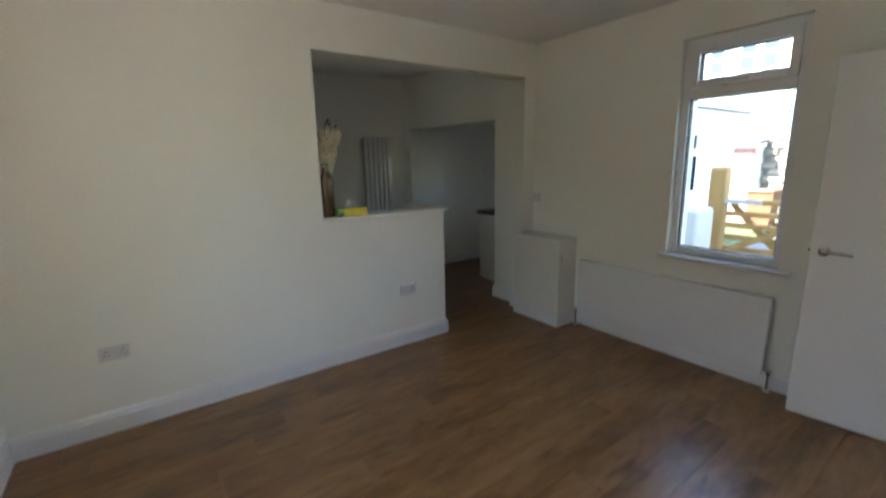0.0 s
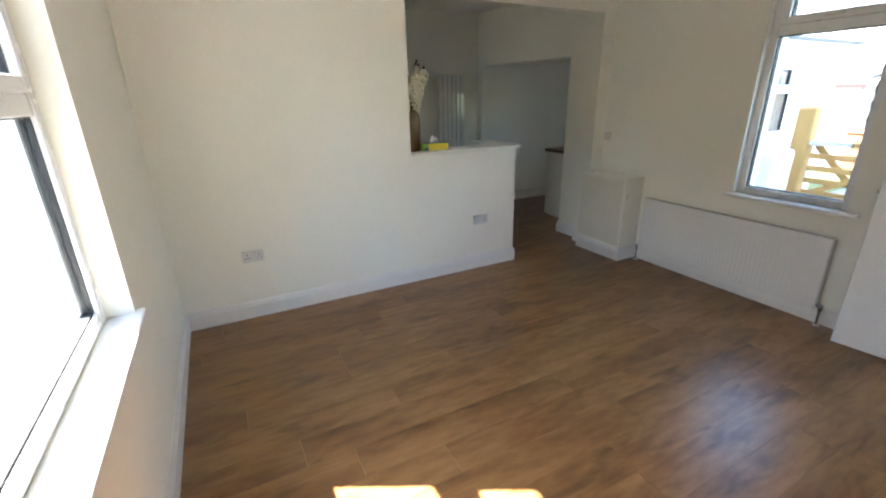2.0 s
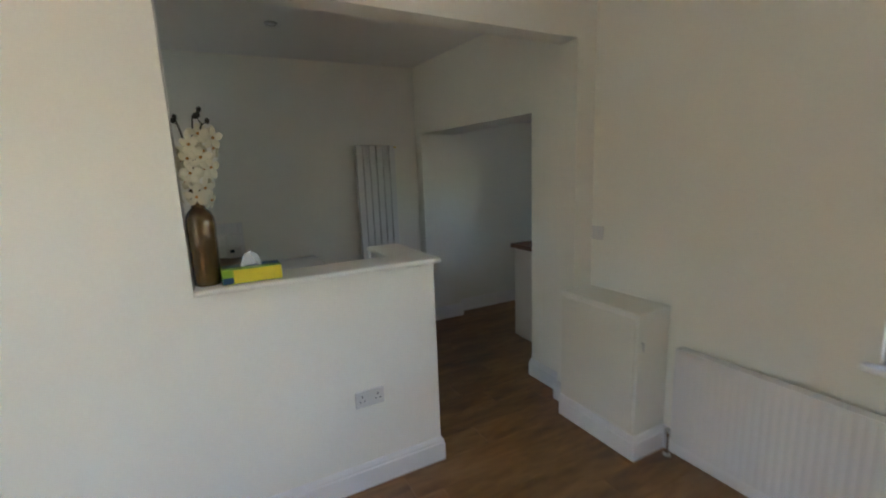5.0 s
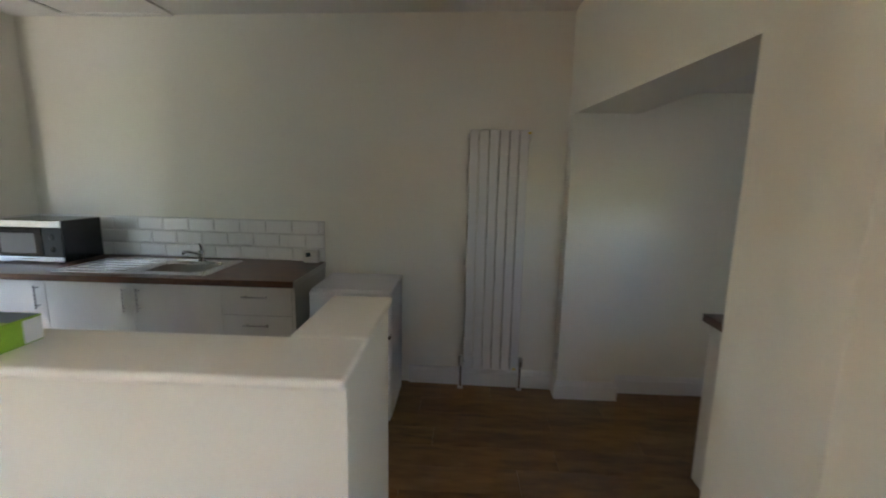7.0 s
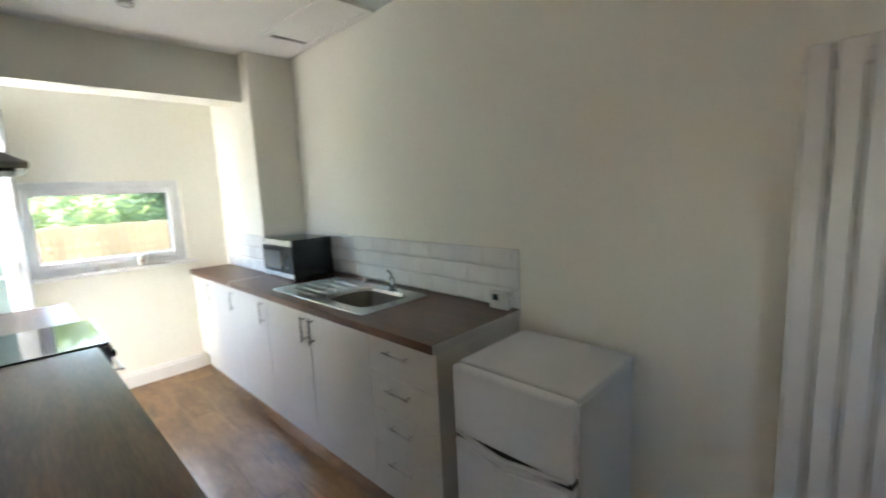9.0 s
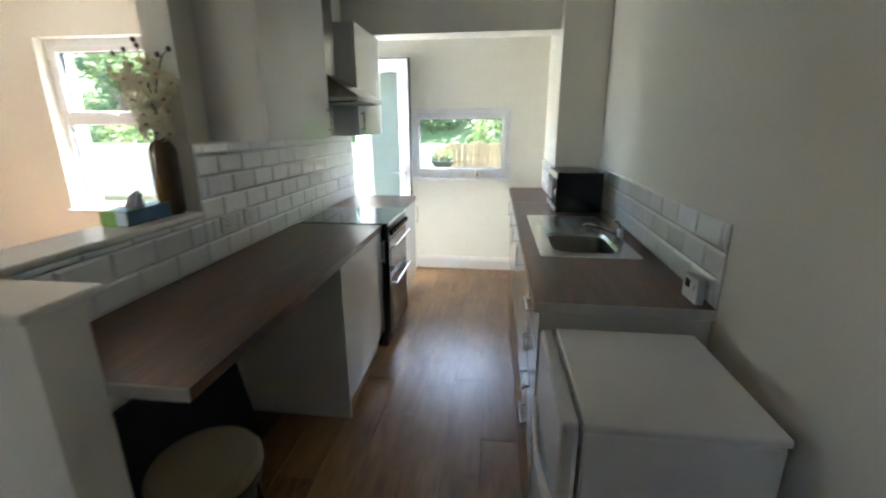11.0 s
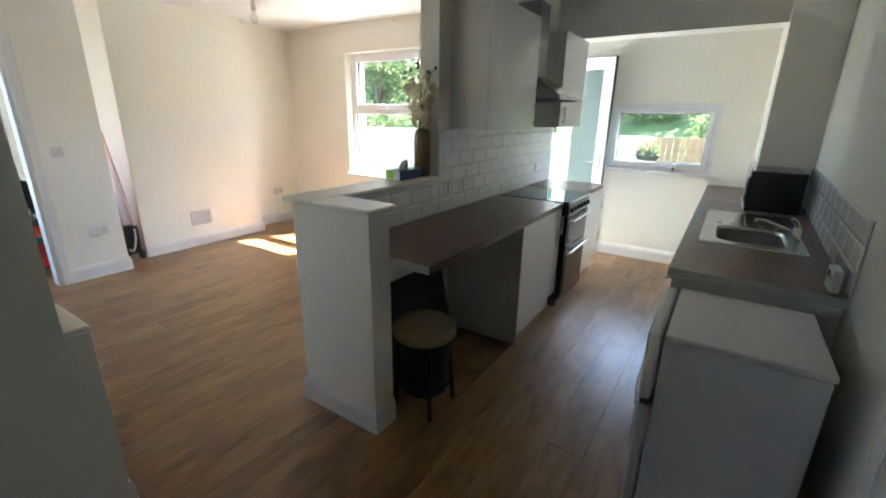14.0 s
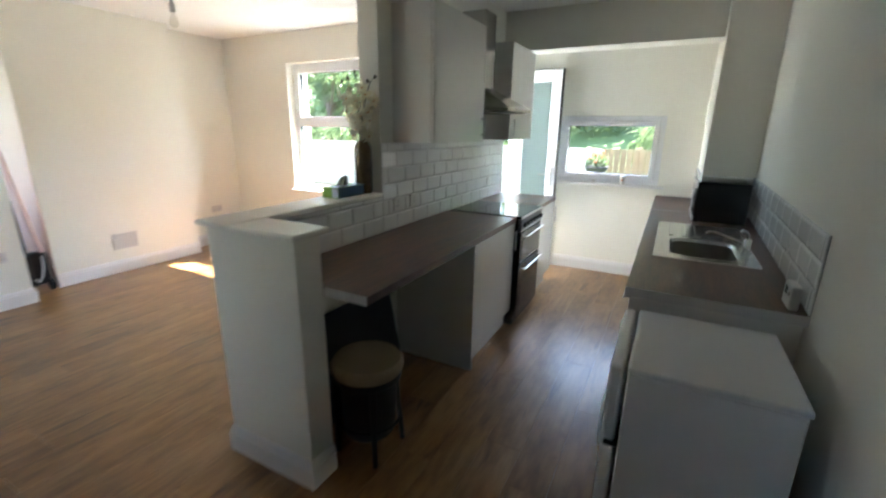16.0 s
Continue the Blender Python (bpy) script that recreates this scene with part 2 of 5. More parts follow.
POLE = material("weathered_pole", (0.075, 0.045, 0.03), 0.85, vary=0.2, stretch=(8, 8, 1), bump=0.3)
BINGREEN = material("green_wheelie_plastic", (0.06, 0.16, 0.06), 0.5, vary=0.1)
BINBROWN = material("brown_wheelie_plastic", (0.22, 0.09, 0.045), 0.5, vary=0.1)
PINKDOOR = material("faded_red_door_paint", (0.60, 0.33, 0.32), 0.6, vary=0.12)
FADEDRED = material("faded_red_frame_paint", (0.42, 0.15, 0.14), 0.6, vary=0.12)
TERRACOTTA = material("terracotta", (0.24, 0.08, 0.03), 0.8, vary=0.15)
DARKGLASS = material("dark_window_glass", (0.05, 0.07, 0.09), 0.08, vary=0.2, bump=0)

# ---- building helpers ----
ORIGIN = {}


def box(bm, x0, x1, y0, y1, z0, z1, bevel=0.0, seg=2):
    v = [bm.verts.new((x, y, z)) for x in (x0, x1) for y in (y0, y1) for z in (z0, z1)]
    fs = [bm.faces.new([v[i] for i in q]) for q in ((0, 1, 3, 2), (4, 6, 7, 5), (0, 4, 5, 1), (2, 3, 7, 6), (0, 2, 6, 4), (1, 5, 7, 3))]
    if bevel:
        es = list({e for f in fs for e in f.edges})
        bmesh.ops.bevel(bm, geom=es, offset=bevel, segments=seg, affect="EDGES", profile=0.5, clamp_overlap=True)
    return bm


def boxes(*rows, bevel=0.0):
    bm = bmesh.new()
    for r in rows:
        box(bm, *r, bevel=bevel)
    return bm


def rod(bm, a, b, r, seg=12, r2=None):
    a, b = Vector(a), Vector(b)
    d = b - a
    m = Matrix.Translation((a + b) / 2) @ d.to_track_quat("Z", "Y").to_matrix().to_4x4()
    bmesh.ops.create_cone(bm, cap_ends=True, segments=seg, radius1=r, radius2=r if r2 is None else r2, depth=d.length, matrix=m)
    return bm


def rods(*rows, seg=12):
    """Round bars; a row is two ends, a radius and, for a tapered bar, the far radius."""
    bm = bmesh.new()
    for r in rows:
        rod(bm, *r[:3], seg=seg, r2=r[3] if len(r) > 3 else None)
    return bm


def lathe(bm, profile, center, seg=24, axis="Z"):
    """Turns (radius, height) rows about a line through center."""
    rings = []
    for r, h in profile:
        ring = []
        for i in range(seg):
            a = 2 * math.pi * i / seg
            p = Vector((r * math.cos(a), r * math.sin(a), h))
            if axis == "Y":
                p = Vector((p.x, p.z, p.y))
            elif axis == "X":
                p = Vector((p.z, p.x, p.y))
            ring.append(bm.verts.new(p + Vector(center)))
        rings.append(ring)
    for a, b in zip(rings, rings[1:]):
        for i in range(seg):
            bm.faces.new((a[i], a[(i + 1) % seg], b[(i + 1) % seg], b[i]))
    bm.faces.new(rings[0][::-1])
    bm.faces.new(rings[-1])
    return bm


def ball(bm, c, r, scale=(1, 1, 1), sub=2):
    bmesh.ops.create_icosphere(bm, subdivisions=sub, radius=r, matrix=Matrix.Translation(c) @ Matrix.Diagonal((*scale, 1)))
    return bm


def tube(bm, pts, r, seg=8):
    pts = [Vector(p) for p in pts]
    rings = []
    for i, p in enumerate(pts):
        d = (pts[min(i + 1, len(pts) - 1)] - pts[max(i - 1, 0)]).normalized()
        q = d.to_track_quat("Z", "Y")
        rings.append([bm.verts.new(p + q @ Vector((r * math.cos(2 * math.pi * k / seg), r * math.sin(2 * math.pi * k / seg), 0))) for k in range(seg)])
    for a, b in zip(rings, rings[1:]):
        for i in range(seg):
            bm.faces.new((a[i], a[(i + 1) % seg], b[(i + 1) % seg], b[i]))
    bm.faces.new(rings[0][::-1])
    bm.faces.new(rings[-1])
    return bm


def finish(name, bm, mat, smooth=False):
    bmesh.ops.recalc_face_normals(bm, faces=bm.faces)
    me = bpy.data.meshes.new(name)
    bm.to_mesh(me)
    bm.free()
    me.materials.append(mat)
    if smooth:
        me.shade_smooth()
        me.set_sharp_from_angle(angle=radians(35))
    return me


def solid(name, bm, mat, label="", category="", group="", kind="", smooth=False):
    """A thing that is one mesh; its origin stands at the middle of its base."""
    lo = [min(v.co[i] for v in bm.verts) for i in range(3)]
    hi = [max(v.co[i] for v in bm.verts) for i in range(3)]
    c = Vector(((lo[0] + hi[0]) / 2, (lo[1] + hi[1]) / 2, lo[2]))
    bmesh.ops.translate(bm, vec=-c, verts=bm.verts)
    ob = new(name, finish(name, bm, mat, smooth))
    ob.location = c
    ORIGIN[ob] = c
    return tagged(ob, label, category, group, kind)


def thing(name, at, label="", category="", group="", kind="", local=False):
    ob = new(name)
    ob.empty_display_size = 0.1
    ob.location = at
    ORIGIN[ob] = Vector((0, 0, 0)) if local else Vector(at)
    return tagged(ob, label, category, group, kind)


def part(name, bm, mat, parent, label="", smooth=False):
    o = ORIGIN[parent]
    if o.length:
        bmesh.ops.translate(bm, vec=-o, verts=bm.verts)
    ob = new(name, finish(name, bm, mat, smooth))
    ob.parent = parent
    ORIGIN[ob] = o
    return tagged(ob, label)


def slab(axis, t0, t1, a0, a1, b0, b1, holes=()):
    """A panel of thickness t0..t1 along an axis, spanning a and b, with rectangular holes right through it."""
    bm = bmesh.new()
    ca = sorted({a0, a1, *[h[0] for h in holes], *[h[1] for h in holes]})
    cb = sorted({b0, b1, *[h[2] for h in holes], *[h[3] for h in holes]})
    for p, q in zip(ca, ca[1:]):
        for r, s in zip(cb, cb[1:]):
            if q <= a0 or p >= a1 or s <= b0 or r >= b1:
                continue
            ma, mb = (p + q) / 2, (r + s) / 2
            if any(h[0] < ma < h[1] and h[2] < mb < h[3] for h in holes):
                continue
            if axis == "x":
                box(bm, t0, t1, p, q, r, s)
            elif axis == "y":
                box(bm, p, q, t0, t1, r, s)
            else:
                box(bm, p, q, r, s, t0, t1)
    bmesh.ops.remove_doubles(bm, verts=bm.verts, dist=1e-5)
    bm.verts.index_update()
    seen = {}
    for f in bm.faces:
        seen.setdefault(frozenset(v.index for v in f.verts), []).append(f)
    bmesh.ops.delete(bm, geom=[f for fs in seen.values() if len(fs) > 1 for f in fs], context="FACES_ONLY")
    return bm


def wall(name, mat, *args, label="off-white painted plaster wall", **kw):
    return solid(name, slab(*args, **kw), mat, label, "wall", kind="structure")



# ---- structure ----
H = 2.62
wall("wall_west", WALL, "x", -1.25, -0.92, -1.02, 2.85, -0.1, H, holes=[(0.30, 1.51, 0.775, 2.28)])
wall("wall_partition", WALL, "y", 2.85, 2.99, -1.25, 3.12, -0.1, H, holes=[(0.91, 2.97, 1.13, 2.308), (1.985, 2.97, -0.2, 1.15)])
wall("wall_return", WALL, "x", 1.85, 1.985, 2.99, 3.36, -0.1, 1.13)
wall("wall_door_side", WALL, "y", 2.85, 2.99, -2.1, -1.25, -0.1, H, holes=[(-1.845, -1.26, -0.02, 2.20)])
wall("wall_extension_west", WALL, "x", -2.1, -1.86, 2.99, 5.28, -0.1, H, holes=[(3.42, 4.475, 1.0, 1.70)])
solid("wall_extension_north", boxes((-1.86, -1.02, 4.81, 5.40, -0.1, H)), WALL, "off-white painted plaster wall and pier", "wall", kind="structure")
t = boxes((-1.02, 3.33, 5.17, 5.40, -0.1, H))
for v in t.verts:
    if v.co.y < 5.3 and v.co.x > 3:
        v.co.y = 5.02
solid("wall_north", t, WALL, "off-white painted plaster wall", "wall", kind="structure")
wall("wall_back_room_north", WALL, "y", 5.02, 5.28, 3.33, 8.2, -0.1, 2.2)
solid("beam_kitchen", boxes((-1.42, -1.17, 2.99, 4.81, 2.27, H)), WALL, "boxed plaster beam across the kitchen ceiling", "beam", kind="structure")
wall("wall_east", WALL, "x", 3.12, 3.42, -0.42, 2.99, -0.1, H, holes=[(0.74, 1.47, 0.815, 2.35)])
solid("wall_kitchen_pier", boxes((2.925, 3.33, 4.90, 5.06, -0.1, H)), WALL, "off-white plastered pier of a wide opening", "wall", kind="structure")
solid("wall_kitchen_jamb", boxes((3.055, 3.33, 2.99, 3.36, -0.1, H)), WALL, "off-white plastered jamb of a wide opening", "wall", kind="structure")
t = boxes((2.925, 3.33, 3.36, 4.90, 1.965, H))
for v in t.verts:
    if v.co.y < 4 and v.co.x < 3:
        v.co.x = 3.055
solid("beam_opening", t, WALL, "off-white plastered beam over a wide opening", "beam", kind="structure")
solid("wall_chimney_breast", boxes((-0.07, 1.37, -1.30, -0.56, -0.1, H)), WALL, "off-white plastered chimney breast", "wall", kind="structure")
# thin skin that carries the painted pink bounce light
part("bare_plaster", boxes((1.3701, 1.3735, -1.30, -0.562, 0.0, H)), BOUNCEWALL, bpy.data.objects["wall_chimney_breast"], "flank with pink bounce light painted towards the floor")
wall("wall_south_alcove", WALL, "y", -1.02, -0.82, -0.92, -0.07, -0.1, H)
wall("wall_south", WALL, "y", -0.42, -0.30, 1.64, 3.42, -0.1, H, holes=[(2.19, 3.02, -0.2, 2.06)])
wall("wall_hall_west", BOUNCEWALL, "x", 1.23, 1.3735, -2.6, -1.30, -0.1, H, label="hall wall with pink bounce light painted towards the floor")
wall("wall_hall_south", WALL, "y", -2.8, -2.6, 1.23, 3.62, -0.1, H)
wall("wall_hall_east", WALL, "x", 3.42, 3.62, -2.6, -0.30, -0.1, H, holes=[(-2.3, -0.7, 0.4, 2.3)])
wall("wall_back_room_south", RENDER, "y", 3.0, 3.2, 3.33, 8.2, -0.1, 2.2, label="white-painted rendered outer wall", holes=[(3.47, 3.87, 1.22, 1.66), (6.3, 7.0, 0.96, 1.96)])
wall("wall_back_room_east", WALL, "x", 8.0, 8.2, 3.2, 5.02, -0.1, 2.2)
solid("ceiling", boxes((-1.25, 3.62, -1.30, 2.85, H, H + 0.2), (-2.1, 3.62, 2.85, 5.40, H, H + 0.2), (1.2, 3.62, -2.8, -1.30, H, H + 0.2)), CEIL, "white painted plaster ceiling", "ceiling", kind="structure")
# unseen block above the roof, added to cast shade on the gate post
solid("wall_upper_storey", boxes((3.0, 3.41, 2.3, 5.38, H + 0.201, 4.7)), RENDER, "unseen rendered block added to shade the gate post", "wall", kind="structure")
solid("ceiling_back_room", boxes((3.331, 7.999, 3.201, 5.019, 2.12, 2.2)), CEIL, "white painted low ceiling", "ceiling", kind="structure")
solid("roof_back_room", boxes((3.43, 8.35, 2.83, 5.4, 2.201, 2.245)), SLATE, "flat dark-felted roof", "roof", kind="structure")
solid("trim", boxes((3.43, 8.3, 2.87, 2.998, 2.02, 2.2)), UPVC, "white fascia board under the roof edge", "fascia", kind="structure")

# half-wall cap with a rounded nose
cap = bmesh.new()
box(cap, 0.912, 2.0, 2.785, 3.005, 1.13, 1.156, bevel=0.01, seg=3)
solid("half_wall_cap", cap, CAPPAINT, "white-painted wooden cap on the half wall", "cap", kind="structure")
cap = bmesh.new()
box(cap, 1.80, 2.0, 3.0052, 3.375, 1.13, 1.156, bevel=0.01, seg=3)
solid("half_wall_cap", cap, CAPPAINT, "white-painted wooden cap on the half wall", "cap", kind="structure")


def skirt(pts, h=0.135):
    """A moulded baseboard along a line of wall feet, the room on its left."""
    prof = [(0, 0), (0.018, 0), (0.018, h * 0.74), (0.013, h * 0.79), (0.014, h * 0.85), (0.007, h * 0.97), (0.004, h), (0, h)]
    pts = [Vector((*p, 0)) for p in pts]
    bm = bmesh.new()
    rings = []
    for i, p in enumerate(pts):
        ns = []
        for a, b in ((i - 1, i), (i, i + 1)):
            if 0 <= a and b < len(pts):
                d = (pts[b] - pts[a]).normalized()
                ns.append(Vector((-d.y, d.x, 0)))
        off = ns[0] if len(ns) == 1 else (ns[0] + ns[1]) / (1 + ns[0].dot(ns[1]))
        rings.append([bm.verts.new(p + off * d + Vector((0, 0, z))) for d, z in prof])
    for a, b in zip(rings, rings[1:]):
        for k in range(len(prof)):
            j = (k + 1) % len(prof)
            bm.faces.new((a[k], a[j], b[j], b[k]))
    bm.faces.new(rings[0])
    bm.faces.new(rings[-1][::-1])
    return solid("baseboard", bm, WOODWORK, "white gloss moulded baseboard", "baseboard", kind="structure")


skirt([(1.85, 3.36), (1.985, 3.36), (1.985, 2.85), (-0.92, 2.85), (-0.92, -0.82), (-0.07, -0.82), (-0.07, -0.56), (1.3735, -0.56)])
skirt([(1.64, -0.42), (1.64, -0.30), (2.115, -0.30)])
skirt([(3.12, -0.2), (3.12, 2.30), (2.87, 2.30), (2.87, 2.848)])
skirt([(2.97, 2.85), (2.97, 2.99), (3.055, 2.99), (3.055, 3.36), (3.33, 3.36)])
skirt([(7.9, 5.02), (3.33, 5.02), (3.33, 4.90), (2.925, 4.90), (2.925, 5.034), (1.85, 5.071)])
skirt([(-1.86, 4.50), (-1.86, 2.99)])

# meter box in the corner, with a hinged front
b = thing("meter_box", (3.0, 2.6, 0), "cream-painted boxed-in meter cupboard under the light switch", "cupboard")
part("body", boxes((2.872, 3.12, 2.30, 2.8485, 0.02, 0.805)), WALL, b)
t = bmesh.new()
box(t, 2.864, 3.12, 2.292, 2.8485, 0.806, 0.828, bevel=0.009, seg=3)
part("top", t, WALL, b)
t = bmesh.new()
box(t, 2.866, 2.8712, 2.315, 2.845, 0.15, 0.79, bevel=0.002)
part("door", t, CREAM, b, "cream-painted cupboard door")
part("latch", rods(((2.905, 2.300, 0.66), (2.905, 2.288, 0.66), 0.006), ((2.905, 2.290, 0.66), (2.905, 2.290, 0.62), 0.004)), STEEL, b, "small metal latch")


def window(name, axis, at, a0, a1, z0, z1, fr, rails, glassm=GLASS, sashes=(), depth=0.07, label="white uPVC window"):
    """A window in the plane axis=at with a frame of width fr; rails: heights of bars; sashes: indices of panes with a frame of their own."""
    c = (a0 + a1) / 2
    w = thing(name, (at, c, z0) if axis == "x" else (c, at, z0), label, "window", kind="structure")

    def bar(p0, p1, q0, q1, d0, d1, bev=0.006):
        bm = bmesh.new()
        if axis == "x":
            box(bm, at + d0, at + d1, p0, p1, q0, q1, bevel=bev)
        else:
            box(bm, p0, p1, at + d0, at + d1, q0, q1, bevel=bev)
        return bm
    d = depth / 2
    part("jamb", bar(a0, a0 + fr, z0, z1, -d, d), UPVC, w)
    part("jamb", bar(a1 - fr, a1, z0, z1, -d, d), UPVC, w)
    part("head", bar(a0 + fr, a1 - fr, z1 - fr, z1, -d, d), UPVC, w)
    part("bottom_rail", bar(a0 + fr, a1 - fr, z0, z0 + fr, -d, d), UPVC, w)
    edges = [z0 + fr]
    for lo, hi in rails:
        part("transom", bar(a0 + fr, a1 - fr, lo, hi, -d, d), UPVC, w)
        edges += [lo, hi]
    edges.append(z1 - fr)
    for i in range(len(edges) // 2):
        p0, p1, q0, q1 = a0 + fr, a1 - fr, edges[2 * i], edges[2 * i + 1]
        if i in sashes:
            s = 0.05
            for r in ((p0, p0 + s, q0, q1), (p1 - s, p1, q0, q1), (p0 + s, p1 - s, q0, q0 + s), (p0 + s, p1 - s, q1 - s, q1)):
                part("sash_rail", bar(*r, -d - 0.012, d + 0.012), UPVC, w)
            p0, p1, q0, q1 = p0 + s, p1 - s, q0 + s, q1 - s
        g = 0.006
        for r in ((p0, p0 + g, q0, q1), (p1 - g, p1, q0, q1), (p0 + g, p1 - g, q0, q0 + g), (p0 + g, p1 - g, q1 - g, q1)):
            part("gasket", bar(*r, -0.02, 0.02, 0), GASKET, w)
        pane = part("pane", bar(p0 + g, p1 - g, q0 + g, q1 - g, -0.004, 0.004, 0), glassm, w)
        pane.visible_shadow = False
    return w


w = window("window_1", "x", 3.205, 0.74, 1.47, 0.815, 2.35, 0.052, [(1.945, 2.015)], sashes=(1,), label="white uPVC window with a small top opener above a fixed pane")
t = bmesh.new()
box(t, 3.145, 3.158, 1.05, 1.16, 2.035, 2.052, bevel=0.004)
part("window_handle", t, PLASTIC, w)
t = bmesh.new()
box(t, 3.075, 3.168, 0.665, 1.515, 0.787, 0.815, bevel=0.008, seg=3)
part("window_sill", t, WOODWORK, w)
w = window("window_2", "x", -1.05, 0.30, 1.51, 0.775, 2.28, 0.06, [(1.55, 1.62)], sashes=(1,), label="white uPVC window in a deep bright reveal")
t = bmesh.new()
box(t, -1.014, -0.885, 0.26, 1.55, 0.75, 0.779, bevel=0.008, seg=3)
part("window_sill", t, WOODWORK, w)
t = bmesh.new()
box(t, -1.0, -0.98, 0.8, 0.92, 1.63, 1.65, bevel=0.004)
part("window_handle", t, PLASTIC, w)
w = window("window_3", "x", -1.93, 3.42, 4.475, 1.0, 1.70, 0.05, [], sashes=(0,), label="wide low white uPVC kitchen window")
t = bmesh.new()
box(t, -1.894, -1.83, 3.38, 4.54, 0.975, 1.004, bevel=0.008, seg=3)
part("window_sill", t, WOODWORK, w)
window("window_6", "y", 3.08, 3.47, 3.87, 1.22, 1.66, 0.035, [])
window("window_4", "y", 3.05, 6.3, 7.0, 0.96, 1.96, 0.06, [(1.54, 1.60)], sashes=(1,))
window("window_5", "x", 3.52, -2.3, -0.7, 0.4, 2.3, 0.06, [(1.72, 1.78)])

# exterior door, standing open into the kitchen extension
for x0, x1, z0, z1 in ((-1.845, -1.805, 0, 2.20), (-1.295, -1.26, 0, 2.20), (-1.805, -1.295, 2.165, 2.20)):
    t = bmesh.new()
    box(t, x0, x1, 2.855, 2.925, z0, z1, bevel=0.005)
    solid("trim", t, UPVC, "white uPVC door frame", "door frame", kind="structure")
d = thing("door_1", (-1.795, 2.93, 0.03), "white uPVC exterior door with frosted glass, standing open", "door", kind="structure", local=True)
d.rotation_euler.z = radians(84)
W_, H_ = 0.52, 2.135
for r in ((0, 0.11, 0, H_), (W_ - 0.11, W_, 0, H_), (0.11, W_ - 0.11, 0, 0.16), (0.11, W_ - 0.11, H_ - 0.12, H_)):
    t = bmesh.new()
    box(t, r[0], r[1], -0.03, 0.03, r[2], r[3], bevel=0.005)
    part("door_rail", t, UPVC, d)
for r in ((0.004, W_, H_, H_ + 0.006), (W_, W_ + 0.006, 0, H_ + 0.006)):
    part("gasket", boxes((r[0], r[1], -0.028, 0.028, r[2], r[3])), GASKET, d, "black rubber seal")
part("pane", boxes((0.108, W_ - 0.108, -0.012, 0.012, 0.158, H_ - 0.118)), FROSTED, d, "frosted glass")
for s in (-1, 1):
    t = bmesh.new()
    box(t, W_ - 0.075, W_ - 0.04, s * 0.031 if s > 0 else -0.042, 0.042 if s > 0 else -0.031, 0.92, 1.14, bevel=0.005)
    hnd = part("handle_plate", t, PLASTIC, d)
    t = rods(((W_ - 0.057, s * 0.04, 1.04), (W_ - 0.057, s * 0.08, 1.04), 0.009), ((W_ - 0.05, s * 0.08, 1.04), (W_ - 0.18, s * 0.08, 1.04), 0.009))
    part("lever", t, PLASTIC, hnd, smooth=True)

# interior door, standing open against the east wall
d = thing("door_2", (3.0, -0.285, 0.012), "white flush interior door with a chrome lever, standing open", "door", kind="structure", local=True)
d.rotation_euler.z = radians(96.5)
t = bmesh.new()
box(t, 0, 0.838, -0.02, 0.02, 0, 2.03, bevel=0.003)
part("leaf", t, DOORPAINT, d)
for s in (1, -1):
    t = bmesh.new()
    lathe(t, [(0.026, s * 0.020), (0.026, s * 0.028), (0.02, s * 0.031), (0.011, s * 0.032), (0.011, s * 0.06)], (0.775, 0, 1.0), axis="Y")
    hnd = part("handle_rose", t, CHROME, d, smooth=True)
    t = bmesh.new()
    tube(t, [(0.785, s * 0.058, 1.0), (0.76, s * 0.06, 1.0), (0.71, s * 0.058, 0.999), (0.655, s * 0.052, 0.995)], 0.009, 10)
    part("lever", t, CHROME, hnd, smooth=True)
t = rods(((0.838, 0.0, 1.0), (0.848, 0.0, 1.0), 0.008))
part("latch", t, CHROME, d)
# its architrave
for r in ((2.115, 2.185, -0.302, -0.278, 0, 2.13), (3.025, 3.09, -0.302, -0.278, 0, 2.13), (2.185, 3.025, -0.302, -0.278, 2.065, 2.13)):
    t = bmesh.new()
    box(t, *r, bevel=0.006)
    solid("trim", t, WOODWORK, "white gloss door architrave", "architrave", kind="structure")
for r in ((2.19, 2.215, -0.42, -0.303, 0, 2.06), (2.995, 3.02, -0.42, -0.303, 0, 2.06), (2.215, 2.995, -0.42, -0.303, 2.035, 2.06)):
    solid("trim", boxes(r), WOODWORK, "white gloss door lining", "door lining", kind="structure")

# loft hatch in the kitchen ceiling
h = thing("loft_hatch", (-0.20, 4.95, H - 0.02), "white-painted loft hatch in a wooden frame", "hatch", kind="structure")
for r in ((-0.62, -0.575, 4.76, 5.115), (0.155, 0.20, 4.76, 5.115), (-0.575, 0.155, 4.76, 4.805), (-0.575, 0.155, 5.07, 5.115)):
    t = bmesh.new()
    box(t, *r, H - 0.018, H - 0.0005, bevel=0.005)
    part("frame", t, CEIL, h)
part("panel", boxes((-0.552, 0.15, 4.812, 5.064, H - 0.008, H - 0.0005)), CEIL, h)
# no real opening: a black strip gives the gap its shade
part("shadow_gap", boxes((-0.574, -0.554, 4.808, 5.068, H - 0.004, H - 0.0005)), GASKET, h, "black strip painted for the shade of the gap")


